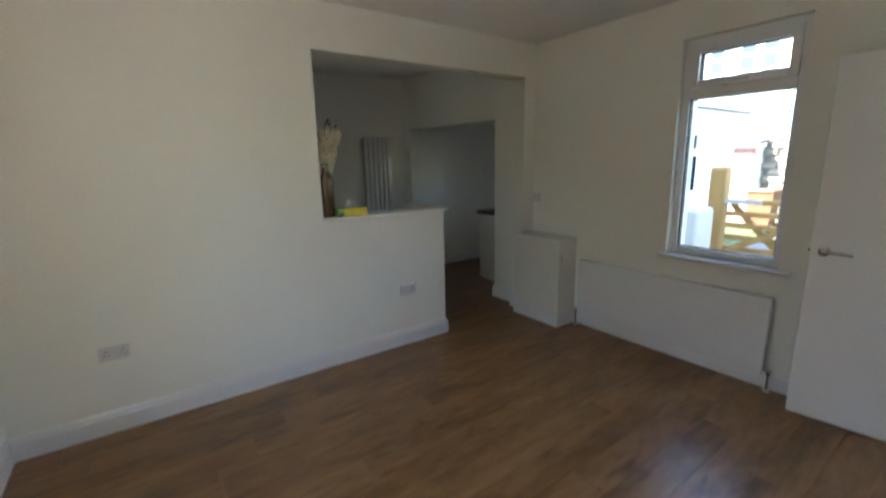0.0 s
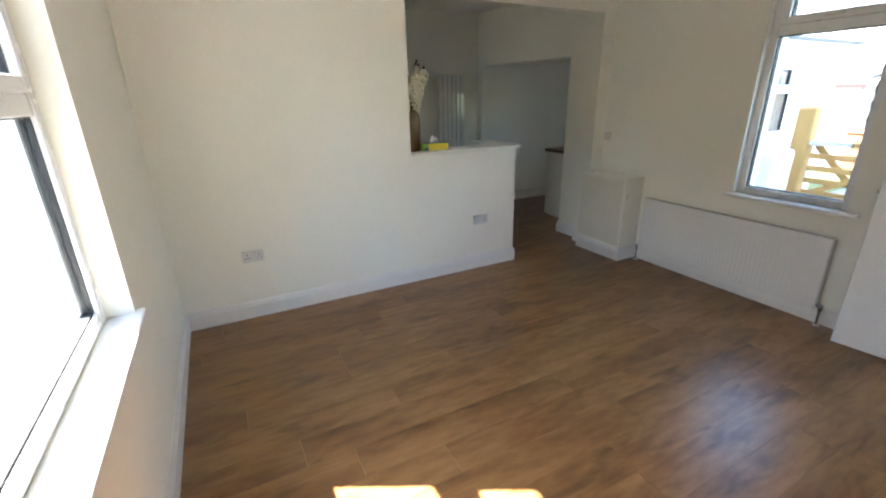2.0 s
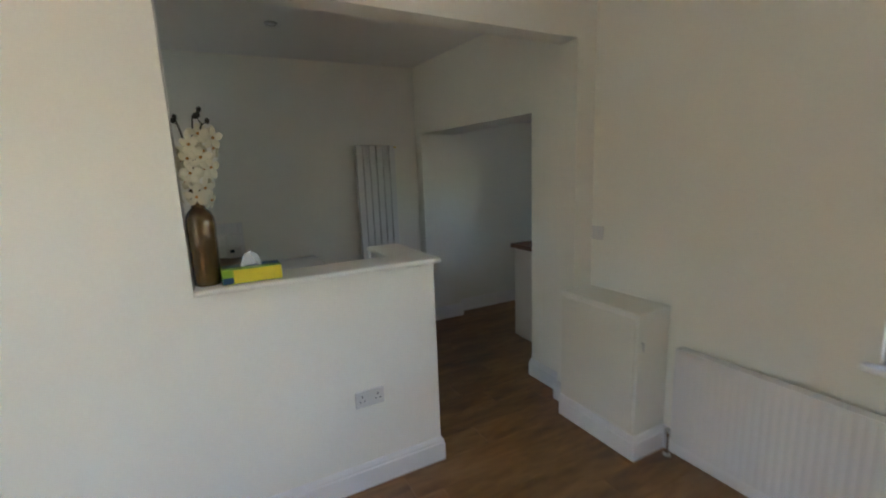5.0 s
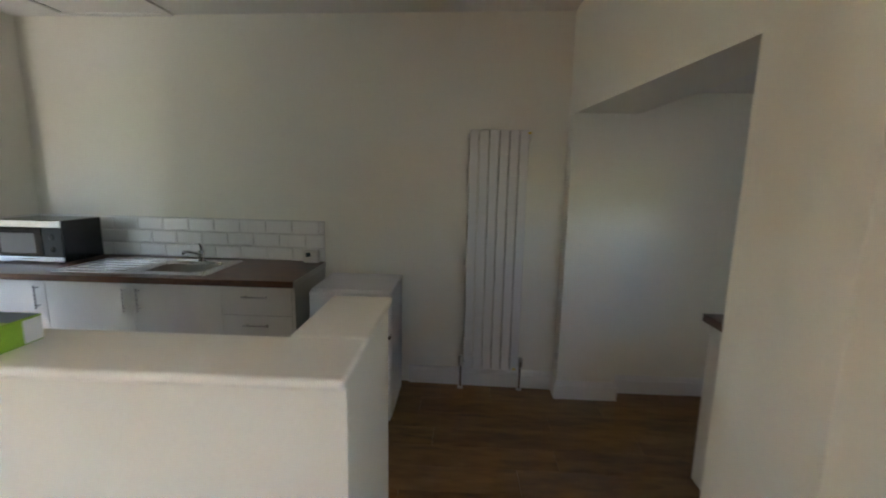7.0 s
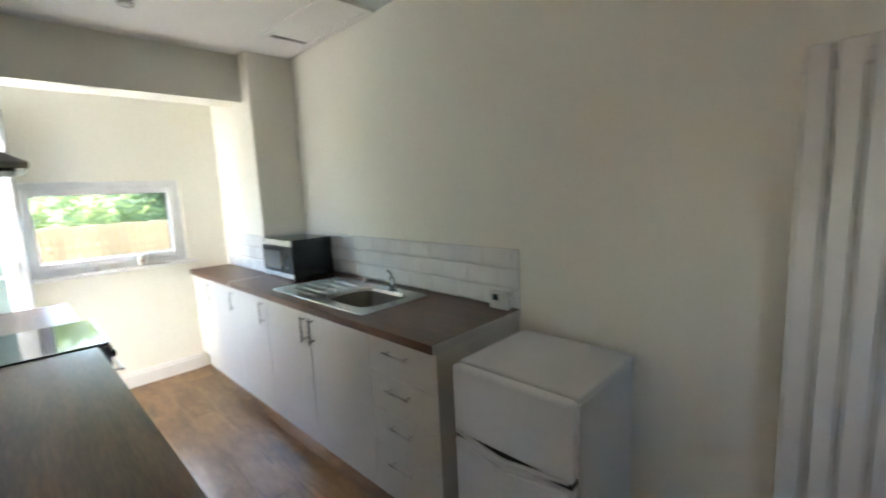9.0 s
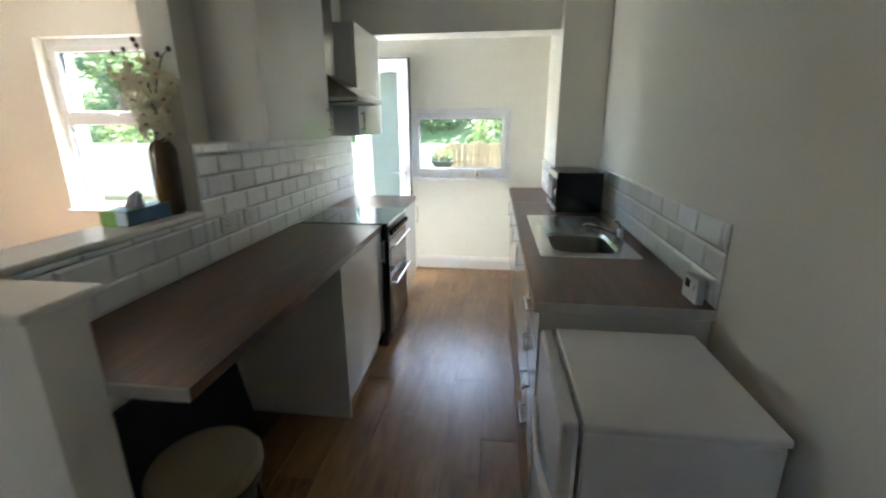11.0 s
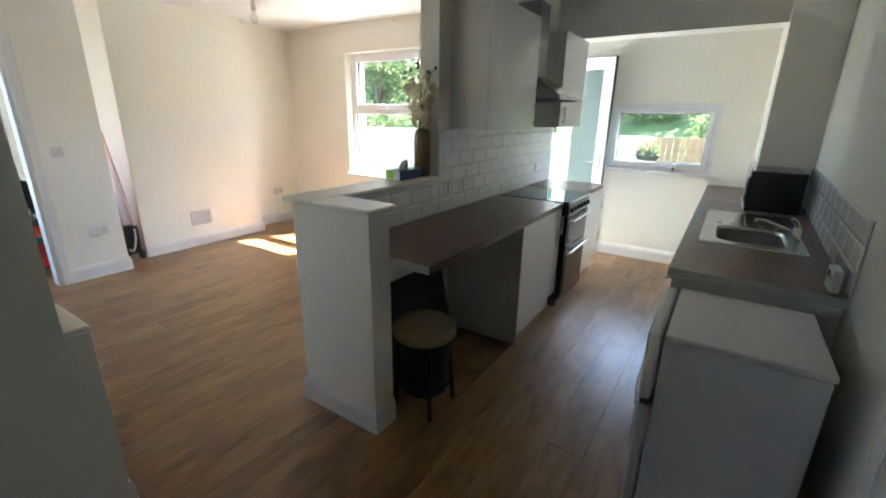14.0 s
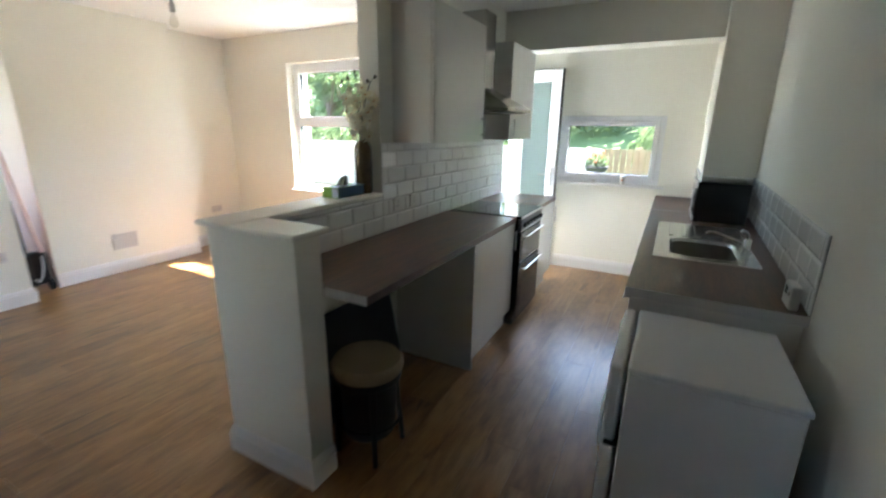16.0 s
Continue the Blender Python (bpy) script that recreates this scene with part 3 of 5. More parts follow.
def downlight(x, y):
    o = thing("downlight", (x, y, H - 0.012), "small chrome recessed ceiling spotlight, unlit", "spotlight", "ceiling spotlights")
    t = bmesh.new()
    lathe(t, [(0.043, H - 0.0005), (0.043, H - 0.006), (0.037, H - 0.012), (0.03, H - 0.012), (0.028, H - 0.004)], (x, y, 0))
    part("bezel", t, STEEL, o, smooth=True)
    t = bmesh.new()
    lathe(t, [(0.026, H - 0.009), (0.024, H - 0.004)], (x, y, 0))
    part("lens", t, PLASTIC, o, smooth=True)


downlight(-0.60, 4.0)
downlight(1.5, 4.2)

# ---- living room ----
def panel_radiator(y0, y1, z0, z1, xw):
    o = thing("panel_radiator", (xw - 0.05, (y0 + y1) / 2, z0), "cream-white steel panel radiator under the window", "radiator")
    # one pressed sheet, its outline running over the shallow upright flutes
    line = [(-0.0850, y0)]
    k = y0 + 0.035
    while k < y1 - 0.06:
        line += [(-0.0850, k), (-0.0864, k + 0.005), (-0.0864, k + 0.019), (-0.0850, k + 0.024)]
        k += 0.0333
    line += [(-0.0850, y1), (-0.068, y1), (-0.068, y0)]
    t = bmesh.new()
    lo = [t.verts.new((xw + x, y, z0)) for x, y in line]
    hi = [t.verts.new((xw + x, y, z1)) for x, y in line]
    t.faces.new(lo)
    t.faces.new(hi)
    for a in range(len(line)):
        b = (a + 1) % len(line)
        t.faces.new((lo[a], lo[b], hi[b], hi[a]))
    part("front_panel", t, RADIATOR, o)
    t = bmesh.new()
    n = int((y1 - y0) / 0.04)
    for i in range(n):
        y = y0 + 0.03 + i * (y1 - y0 - 0.06) / n
        box(t, xw - 0.067, xw - 0.045, y, y + 0.012, z0 + 0.03, z1 - 0.03)
    part("convector_fins", t, RADIATOR, o)
    t = bmesh.new()
    box(t, xw - 0.09, xw - 0.03, y0 - 0.002, y1 + 0.002, z1 + 0.0005, z1 + 0.008, bevel=0.003)
    part("top_grille", t, RADIATOR, o)
    for y in (y0 - 0.007, y1 + 0.002):
        t = bmesh.new()
        box(t, xw - 0.083, xw - 0.035, y, y + 0.005, z0 + 0.02, z1)
        part("side_panel", t, RADIATOR, o)
    for y in (y0 + 0.2, y1 - 0.2):
        part("bracket", boxes((xw - 0.044, xw, y, y + 0.03, z0 + 0.05, z1 - 0.05)), RADIATOR, o)
    for y in (y0 - 0.035, y1 + 0.035):
        t = rods(((xw - 0.06, y, 0.0), (xw - 0.06, y, z0 + 0.03), 0.008), ((xw - 0.06, y, z0 + 0.02), (xw - 0.06, y + (0.035 if y < y0 else -0.035), z0 + 0.04), 0.009))
        v = part("pipe", t, CHROME, o, smooth=True)
        t = bmesh.new()
        lathe(t, [(0.013, 0), (0.016, 0.01), (0.016, 0.035), (0.009, 0.045)], (xw - 0.06, y, z0 + 0.0))
        part("valve", t, CHROME, v, smooth=True)
        t = bmesh.new()
        lathe(t, [(0.02, 0.0005), (0.018, 0.008), (0.009, 0.01)], (xw - 0.06, y, 0))
        part("pipe_collar", t, PLASTIC, v, smooth=True)


panel_radiator(0.735, 2.195, 0.115, 0.632, 3.12)


def socket(axis, at, sign, a, z, double=True, switch=False, mat=PLASTIC):
    """A faceplate on the plane axis=at, facing sign, its middle at (a, z)."""
    w = 0.074 if double else 0.043
    o = thing("light_switch" if switch else "wall_socket", (at, a, z) if axis == "x" else (a, at, z),
              "white plastic light switch on the wall" if switch else ("white plastic double wall socket" if double else "white plastic single wall plate"),
              "light switch" if switch else "socket")

    def bx(p0, p1, q0, q1, d0, d1, bev=0.0):
        bm = bmesh.new()
        d = sorted((at + sign * d0, at + sign * d1))
        if axis == "x":
            return box(bm, d[0], d[1], a + p0, a + p1, z + q0, z + q1, bevel=bev)
        return box(bm, a + p0, a + p1, d[0], d[1], z + q0, z + q1, bevel=bev)
    part("plate", bx(-w, w, -0.043, 0.043, 0.0003, 0.010, 0.003), mat, o)
    if switch:
        part("rocker", bx(-0.012, 0.012, -0.02, 0.02, 0.0101, 0.015, 0.003), mat, o)
    else:
        for k in ((-0.04, 0.04) if double else (0.0,)):
            t = bx(k - 0.003, k + 0.003, 0.008, 0.018, 0.0101, 0.0106)
            for q in (-0.011, 0.011):
                bm2 = bx(k + q - 0.004, k + q + 0.004, -0.014, -0.008, 0.0101, 0.0106)
                me = bpy.data.meshes.new("pin_hole")
                bm2.to_mesh(me)
                t.from_mesh(me)
                bm2.free()
                bpy.data.meshes.remove(me)
            part("pin_holes", t, MATTBLACK, o)
            part("rocker", bx(k + (0.012 if k >= 0 else -0.022), k + (0.022 if k >= 0 else -0.012), 0.022, 0.036, 0.0101, 0.013), mat, o)


socket("y", 2.85, -1, 1.598, 0.486)
socket("y", 2.85, -1, -0.403, 0.49)
socket("x", 3.12, -1, 2.80, 1.17, False, True)
socket("y", -0.30, 1, 2.0, 1.19, False, True)
socket("y", -0.30, 1, 1.83, 0.45)
socket("y", -0.82, 1, -0.55, 0.46)

# air vent low on the chimney breast
o = thing("air_vent", (0.73, -0.56, 0.25), "cream louvred air vent on the chimney breast", "vent")
for r in ((0.61, 0.63, 0.25, 0.42), (0.83, 0.85, 0.25, 0.42), (0.63, 0.83, 0.25, 0.265), (0.63, 0.83, 0.405, 0.42)):
    part("frame", boxes((r[0], r[1], -0.5597, -0.548, r[2], r[3])), PLASTIC, o)
part("backing", boxes((0.63, 0.83, -0.5597, -0.557, 0.265, 0.405)), GROUT, o)
for i in range(8):
    z = 0.272 + i * 0.0165
    t = bmesh.new()
    box(t, 0.632, 0.828, -0.5565, -0.551, z, z + 0.009)
    part("slat", t, PLASTIC, o)

# pendant lamp with a bare bulb
o = thing("pendant_lamp", (1.05, 1.35, H - 0.03), "bare glass bulb on a white ceiling flex, unlit", "lamp")
t = bmesh.new()
lathe(t, [(0.045, H - 0.0005), (0.045, H - 0.012), (0.03, H - 0.028), (0.006, H - 0.032)], (1.05, 1.35, 0))
part("ceiling_rose", t, PLASTIC, o, smooth=True)
part("flex", rods(((1.05, 1.35, H - 0.03), (1.05, 1.35, 2.36), 0.0035)), PLASTIC, o, smooth=True)
t = bmesh.new()
lathe(t, [(0.006, 2.37), (0.016, 2.355), (0.018, 2.31), (0.016, 2.30)], (1.05, 1.35, 0))
part("bulb_holder", t, PLASTIC, o, smooth=True)
t = bmesh.new()
lathe(t, [(0.013, 2.30), (0.018, 2.28), (0.028, 2.255), (0.03, 2.235), (0.024, 2.215), (0.008, 2.205)], (1.05, 1.35, 0))
part("bulb", t, BULB, o, "clear glass bulb", smooth=True)

# things kept in the narrow gap and the hall
def leaning(name, at, size, tilt, rz, mat, label, cat):
    bm = bmesh.new()
    box(bm, -size[0] / 2, size[0] / 2, -size[1] / 2, size[1] / 2, 0, size[2], bevel=0.004)
    bmesh.ops.transform(bm, matrix=pose(*at, tilt, 0, rz), verts=bm.verts)
    return solid(name, bm, mat, label, cat)


leaning("plank", (1.435, -0.60, 0.372), (0.09, 0.022, 0.98), 7, 90, PINK, "narrow pink plank leaning in the narrow gap", "plank")
o = thing("folded_trolley", (1.50, -0.62, 0), "black folded trolley with small wheels standing in the narrow gap", "trolley")
t = bmesh.new()
tube(t, [(1.53, -0.56, 0.06), (1.535, -0.62, 0.45), (1.54, -0.66, 0.86), (1.575, -0.668, 0.93), (1.61, -0.66, 0.86), (1.615, -0.62, 0.45), (1.62, -0.56, 0.06)], 0.012)
part("frame", t, MATTBLACK, o, smooth=True)
for x in (1.42, 1.585):
    t = bmesh.new()
    lathe(t, [(0.03, -0.015), (0.055, -0.015), (0.06, 0), (0.055, 0.015), (0.03, 0.015)], (x, -0.55, 0.06), axis="X")
    part("wheel", t, MATTBLACK, o, smooth=True)
t = bmesh.new()
box(t, 1.395, 1.60, -0.70, -0.585, 0.06, 0.37, bevel=0.025)
box(t, 1.535, 1.62, -0.72, -0.64, 0.372, 0.90, bevel=0.02)
for v in t.verts:
    v.co += Vector((0.006, 0.008, 0)) * noise.noise(v.co * 16)
part("folded_fabric", t, MATTBLACK, o)
t = bmesh.new()
tube(t, [(1.44, -0.575, 0.34), (1.45, -0.555, 0.24), (1.475, -0.55, 0.15), (1.50, -0.552, 0.10), (1.53, -0.555, 0.13)], 0.01)
part("strap", t, GROUT, o, "pale grey strap", smooth=True)

# things standing in the hall behind the doorway
o = thing("vacuum_cleaner", (2.22, -0.86, 0), "red and black cylinder vacuum cleaner in the hall", "vacuum cleaner")
t = bmesh.new()
lathe(t, [(0.13, 0.07), (0.175, 0.10), (0.185, 0.22), (0.17, 0.33)], (2.22, -0.86, 0))
part("drum", t, RED, o, smooth=True)
t = bmesh.new()
lathe(t, [(0.172, 0.331), (0.178, 0.34), (0.178, 0.385), (0.15, 0.39)], (2.22, -0.86, 0))
part("band", t, TEAL, o, "dark teal band", smooth=True)
t = bmesh.new()
lathe(t, [(0.15, 0.391), (0.13, 0.43), (0.08, 0.47), (0.03, 0.475)], (2.22, -0.86, 0))
part("lid", t, RED, o, smooth=True)
t = bmesh.new()
tube(t, [(2.20, -0.86, 0.47), (2.17, -0.78, 0.56), (2.20, -0.70, 0.60), (2.28, -0.70, 0.50), (2.34, -0.78, 0.30), (2.33, -0.92, 0.12)], 0.022)
part("hose", t, HOSE, o, "grey-green hose", smooth=True)
for x, y in ((2.10, -0.76), (2.34, -0.76), (2.10, -0.96), (2.34, -0.96)):
    t = bmesh.new()
    lathe(t, [(0.02, -0.018), (0.045, -0.018), (0.045, 0.018), (0.02, 0.018)], (x, y, 0.045), axis="X")
    part("wheel", t, MATTBLACK, o, smooth=True)
o = thing("storage_crate", (2.05, -1.25, 0), "dark storage crate on the hall floor", "crate")
t = bmesh.new()
box(t, 1.86, 2.26, -1.42, -1.08, 0.0, 0.50, bevel=0.015)
part("crate", t, MATTBLACK, o)
t = bmesh.new()
box(t, 1.85, 2.27, -1.43, -1.07, 0.501, 0.53, bevel=0.008)
part("lid", t, GROUT, o, "pale grey lid")


def sack(name, c, r, scale, mat, label, cat):
    """A soft crumpled bag resting on its flattened base."""
    bm = bmesh.new()
    ball(bm, c, r, scale, 3)
    for v in bm.verts:
        v.co += v.normal * 0.035 * noise.noise(v.co * 9) + v.normal * 0.012 * noise.noise(v.co * 28)
        v.co.z = max(v.co.z, c[2] - r * scale[2] * 0.8)
    return solid(name, bm, mat, label, cat, smooth=True)


sack("bag", (2.08, -1.23, 0.685), 0.19, (1.0, 0.8, 1.0), MATTBLACK, "black crumpled bag on the storage crate", "bag")
sack("cloth_bundle", (2.20, -1.10, 0.575), 0.06, (1.5, 0.7, 0.9), TISSUE, "white cloth bundle on the storage crate", "cloth")
sack("blue_bag", (1.90, -1.26, 0.60), 0.085, (0.7, 0.7, 0.9), BLUE, "small blue plastic bag on the storage crate", "bag")

# ---- kitchen ----
def bar_handle(root, a, b, out, r=0.006):
    """A steel bar handle from a to b, standing off by the vector out."""
    a, b, out = Vector(a), Vector(b), Vector(out)
    d = (b - a).normalized() * 0.018
    t = rods((a + out, b + out, r), (a + d, a + d + out, r * 0.8), (b - d, b - d + out, r * 0.8), seg=10)
    part("handle", t, STEEL, root, "brushed steel bar handle", smooth=True)


def front(root, name, x0, x1, y, z0, z1, thick=0.018):
    t = bmesh.new()
    ys = sorted((y, y + thick))
    box(t, x0 + 0.0015, x1 - 0.0015, ys[0], ys[1], z0, z1, bevel=0.0025)
    return part(name, t, CABINET, root)


# north run: base units, their fronts face south
NF = 4.492
units = [(0.76, 1.20, "drawers"), (0.20, 0.76, "l"), (-0.36, 0.20, "r"), (-0.88, -0.36, "r"), (-1.38, -0.88, "r"), (-1.858, -1.38, "r")]
for x0, x1, k in units:
    o = thing("base_cabinet", ((x0 + x1) / 2, 4.75, 0), "cream gloss drawer unit with steel bar handles" if k == "drawers" else "cream gloss base cabinet with a steel bar handle",
              "cabinet", "kitchen base units")
    yb = 5.07 if x0 > -1.0 else 4.805
    c = bmesh.new()
    top = 0.68 if k in "lr" and x0 > -0.5 else 0.868
    box(c, x0 + 0.0005, x1 - 0.0005, NF + 0.019, yb, 0.14, top)
    part("body", c, CABINET, o)
    part("plinth", boxes((x0, x1, NF + 0.05, NF + 0.066, 0.0, 0.139)), CABINET, o)
    if k == "drawers":
        for i in range(4):
            z0 = 0.145 + i * 0.18
            dr = front(o, "drawer", x0, x1, NF, z0, z0 + 0.177)
            bar_handle(dr, (0.90, NF, z0 + 0.12), (1.06, NF, z0 + 0.12), (0, -0.03, 0))
    else:
        dr = front(o, "door", x0, x1, NF, 0.145, 0.864)
        hx = x0 + 0.045 if k == "l" else x1 - 0.045
        bar_handle(dr, (hx, NF, 0.69), (hx, NF, 0.84), (0, -0.03, 0))
o = thing("end_panel", (1.21, 4.78, 0), "cream gloss end panel of the kitchen units", "panel")
part("panel", boxes((1.201, 1.219, NF, 5.08, 0.0, 0.868)), CABINET, o)

o = thing("worktop", (0.1, 4.77, 0.87), "dark walnut worktop with a pale edge strip, carrying the sink", "worktop")
part("main_length", slab("z", 0.870, 0.909, -0.93, 1.22, 4.472, 5.16, holes=[(0.09, 0.585, 4.60, 4.985)]), WALNUT, o)
part("end_length", boxes((-1.859, -0.935, 4.472, 4.809, 0.870, 0.909), (-1.019, -0.935, 4.809, 5.16, 0.870, 0.909)), WALNUT, o)
part("joint_strip", boxes((-0.935, -0.93, 4.471, 5.16, 0.870, 0.9105)), STEEL, o, "metal joint strip")
part("edge_strip", boxes((1.2202, 1.2216, 4.472, 5.16, 0.870, 0.909)), EDGE, o, "pale edge strip")


def ring(bm, x0, x1, y0, y1, z, r, n=6):
    vs = []
    for cx, cy, a0 in ((x1 - r, y1 - r, 0), (x0 + r, y1 - r, 90), (x0 + r, y0 + r, 180), (x1 - r, y0 + r, 270)):
        for i in range(n + 1):
            a = radians(a0 + 90 * i / n)
            vs.append(bm.verts.new((cx + r * math.cos(a), cy + r * math.sin(a), z)))
    return vs


def bridge(bm, a, b):
    for i in range(len(a)):
        j = (i + 1) % len(a)
        bm.faces.new((a[i], a[j], b[j], b[i]))


o = thing("kitchen_sink", (0.12, 4.79, 0.91), "stainless steel single-bowl sink with a ribbed drainer", "sink")
t = bmesh.new()
outer = ring(t, -0.38, 0.635, 4.548, 5.035, 0.9095, 0.02)
lip = ring(t, -0.378, 0.633, 4.55, 5.033, 0.9135, 0.02)
inn = ring(t, 0.115, 0.56, 4.625, 4.96, 0.9125, 0.09)
r1 = ring(t, 0.125, 0.55, 4.635, 4.95, 0.895, 0.085)
bridge(t, outer, lip)
bridge(t, lip, inn)
bridge(t, inn, r1)
part("rim", t, SINKSTEEL, o, smooth=True)
t = bmesh.new()
r1 = ring(t, 0.125, 0.55, 4.635, 4.95, 0.8949, 0.085)
r2 = ring(t, 0.14, 0.535, 4.65, 4.935, 0.735, 0.08)
r3 = ring(t, 0.19, 0.485, 4.70, 4.885, 0.718, 0.06)
bridge(t, r1, r2)
bridge(t, r2, r3)
t.faces.new(r3)
part("basin", t, SHADEBOWL, o, "dull steel bowl, darkened for its shade and reflections", smooth=True)
for i in range(5):
    t = bmesh.new()
    box(t, -0.33, 0.06, 4.62 + i * 0.075, 4.645 + i * 0.075, 0.9127, 0.9175, bevel=0.002)
    part("drainer_rib", t, SINKSTEEL, o)
t = bmesh.new()
lathe(t, [(0.035, 0.7185), (0.035, 0.722), (0.02, 0.723)], (0.335, 4.79, 0))
part("drain", t, BLACK, o, "dark drain hole", smooth=True)
o = thing("mixer_tap", (0.34, 4.995, 0.914), "chrome mixer tap with a lever on the sink", "tap")
t = bmesh.new()
lathe(t, [(0.026, 0.914), (0.026, 0.922), (0.02, 0.925), (0.02, 0.985), (0.016, 0.992)], (0.34, 4.995, 0))
part("body", t, CHROME, o, smooth=True)
t = bmesh.new()
tube(t, [(0.34, 4.995, 0.955), (0.34, 4.965, 0.968), (0.337, 4.90, 0.99), (0.334, 4.84, 1.008), (0.333, 4.812, 1.008), (0.333, 4.80, 0.996)], 0.010, 10)
part("spout", t, CHROME, o, smooth=True)
t = bmesh.new()
tube(t, [(0.34, 4.995, 0.99), (0.341, 4.992, 1.012), (0.346, 4.978, 1.03), (0.352, 4.958, 1.038)], 0.008, 10)
part("lever", t, CHROME, o, smooth=True)

o = thing("microwave_oven", (-0.71, 4.90, 0.91), "black microwave oven with silver trim on the worktop", "microwave")
t = bmesh.new()
box(t, -0.95, -0.47, 4.765, 5.085, 0.92, 1.205, bevel=0.006)
part("casing", t, BLACK, o)
for z0, z1 in ((0.922, 0.956), (1.160, 1.203)):
    t = bmesh.new()
    box(t, -0.948, -0.472, 4.753, 4.764, z0, z1, bevel=0.003)
    part("trim_strip", t, STEEL, o, "silver trim")
t = bmesh.new()
box(t, -0.94, -0.61, 4.755, 4.764, 0.959, 1.157, bevel=0.003)
dd = part("door", t, HOB, o)
part("door_window", boxes((-0.905, -0.66, 4.7535, 4.7548, 0.985, 1.12)), MESHGREY, dd, "grey mesh window")
part("control_panel", boxes((-0.605, -0.475, 4.757, 4.764, 0.959, 1.157)), MATTBLACK, o)
for z in (1.01, 1.095):
    t = bmesh.new()
    lathe(t, [(0.020, 4.7568), (0.018, 4.749), (0.010, 4.748)], (-0.54, 0, z), axis="Y")
    part("knob", t, BLACK, o, smooth=True)
for x in (-0.91, -0.51):
    for y in (4.78, 5.02):
        part("foot", rods(((x, y, 0.9095), (x, y, 0.9205), 0.014)), MATTBLACK, o)

o = thing("thermostat", (1.13, 5.04, 0.91), "white room thermostat with a small dark screen on the worktop", "thermostat")
t = bmesh.new()
box(t, 1.07, 1.185, 5.03, 5.062, 0.9095, 1.0, bevel=0.006)
part("case", t, PLASTIC, o)
part("screen", boxes((1.095, 1.13, 5.0285, 5.0299, 0.955, 0.985)), DARKGLASS, o)
t = bmesh.new()
lathe(t, [(0.012, 5.0299), (0.011, 5.024)], (1.16, 0, 0.97), axis="Y")
part("dial", t, PLASTIC, o, smooth=True)

# fridge freezer
o = thing("fridge_freezer", (1.555, 4.72, 0), "small white two-door fridge freezer beside the units", "fridge")
t = bmesh.new()
box(t, 1.305, 1.805, 4.541, 4.985, 0.008, 0.828, bevel=0.006)
part("body", t, FRIDGE, o)
t = bmesh.new()
box(t, 1.302, 1.808, 4.540, 4.992, 0.829, 0.853, bevel=0.008, seg=3)
part("top", t, FRIDGE, o)
for z0, z1, n in ((0.014, 0.555, "fridge_door"), (0.575, 0.851, "freezer_door")):
    t = bmesh.new()
    box(t, 1.305, 1.805, 4.488, 4.533, z0, z1, bevel=0.014, seg=3)
    dd = part(n, t, FRIDGE, o)
    t = bmesh.new()
    zc = 0.545 if n == "fridge_door" else 0.585
    tube(t, [(1.32, 4.490, zc), (1.40, 4.478, zc - 0.006), (1.55, 4.471, zc - 0.022), (1.70, 4.478, zc - 0.006), (1.79, 4.490, zc)], 0.009)
    part("door_grip", t, FRIDGE, dd, smooth=True)
part("door_gap", boxes((1.31, 1.80, 4.498, 4.540, 0.5551, 0.5749)), GASKET, o, "dark gap between doors")
part("base", boxes((1.34, 1.77, 4.56, 4.95, 0.0, 0.0078)), MATTBLACK, o)

# vertical radiator with six flat columns
o = thing("vertical_radiator", (2.46, 4.998, 0.17), "tall white flat-panel vertical radiator on the wall", "radiator")
for i in range(6):
    x = 2.262 + i * 0.0665
    t = bmesh.new()
    box(t, x, x + 0.0585, 4.952, 4.998, 0.17, 1.862, bevel=0.004)
    part("column", t, RADIATOR, o)
for z in (0.19, 1.80):
    t = bmesh.new()
    box(t, 2.25, 2.672, 4.9985, 5.022, z, z + 0.04, bevel=0.004)
    part("collector", t, RADIATOR, o)
for x in (2.29, 2.62):
    for z in (0.5, 1.5):
        part("bracket", boxes((x, x + 0.02, 4.9985, 5.06, z, z + 0.05)), RADIATOR, o)
for x in (2.24, 2.675):
    t = rods(((x, 4.998, 0.0), (x, 4.998, 0.22), 0.008), ((x, 4.998, 0.21), (2.46 + (x - 2.46) * 0.9, 4.998, 0.21), 0.008))
    p = part("pipe", t, CHROME, o, smooth=True)
    t = bmesh.new()
    lathe(t, [(0.014, 0.18), (0.018, 0.19), (0.018, 0.24), (0.012, 0.25)], (x, 4.998, 0))
    part("valve", t, CHROME if x > 2.5 else PLASTIC, p, smooth=True)
    t = bmesh.new()
    lathe(t, [(0.022, 0.0005), (0.02, 0.01), (0.009, 0.012)], (x, 4.998, 0))
    part("pipe_collar", t, PLASTIC, p, smooth=True)
for x, z in ((2.655, 1.842), (2.625, 0.18)):
    part("tag", boxes((x - 0.012, x + 0.012, 4.949, 4.9515, z - 0.006, z + 0.006)), YELLOWTAPE, o, "yellow tag")

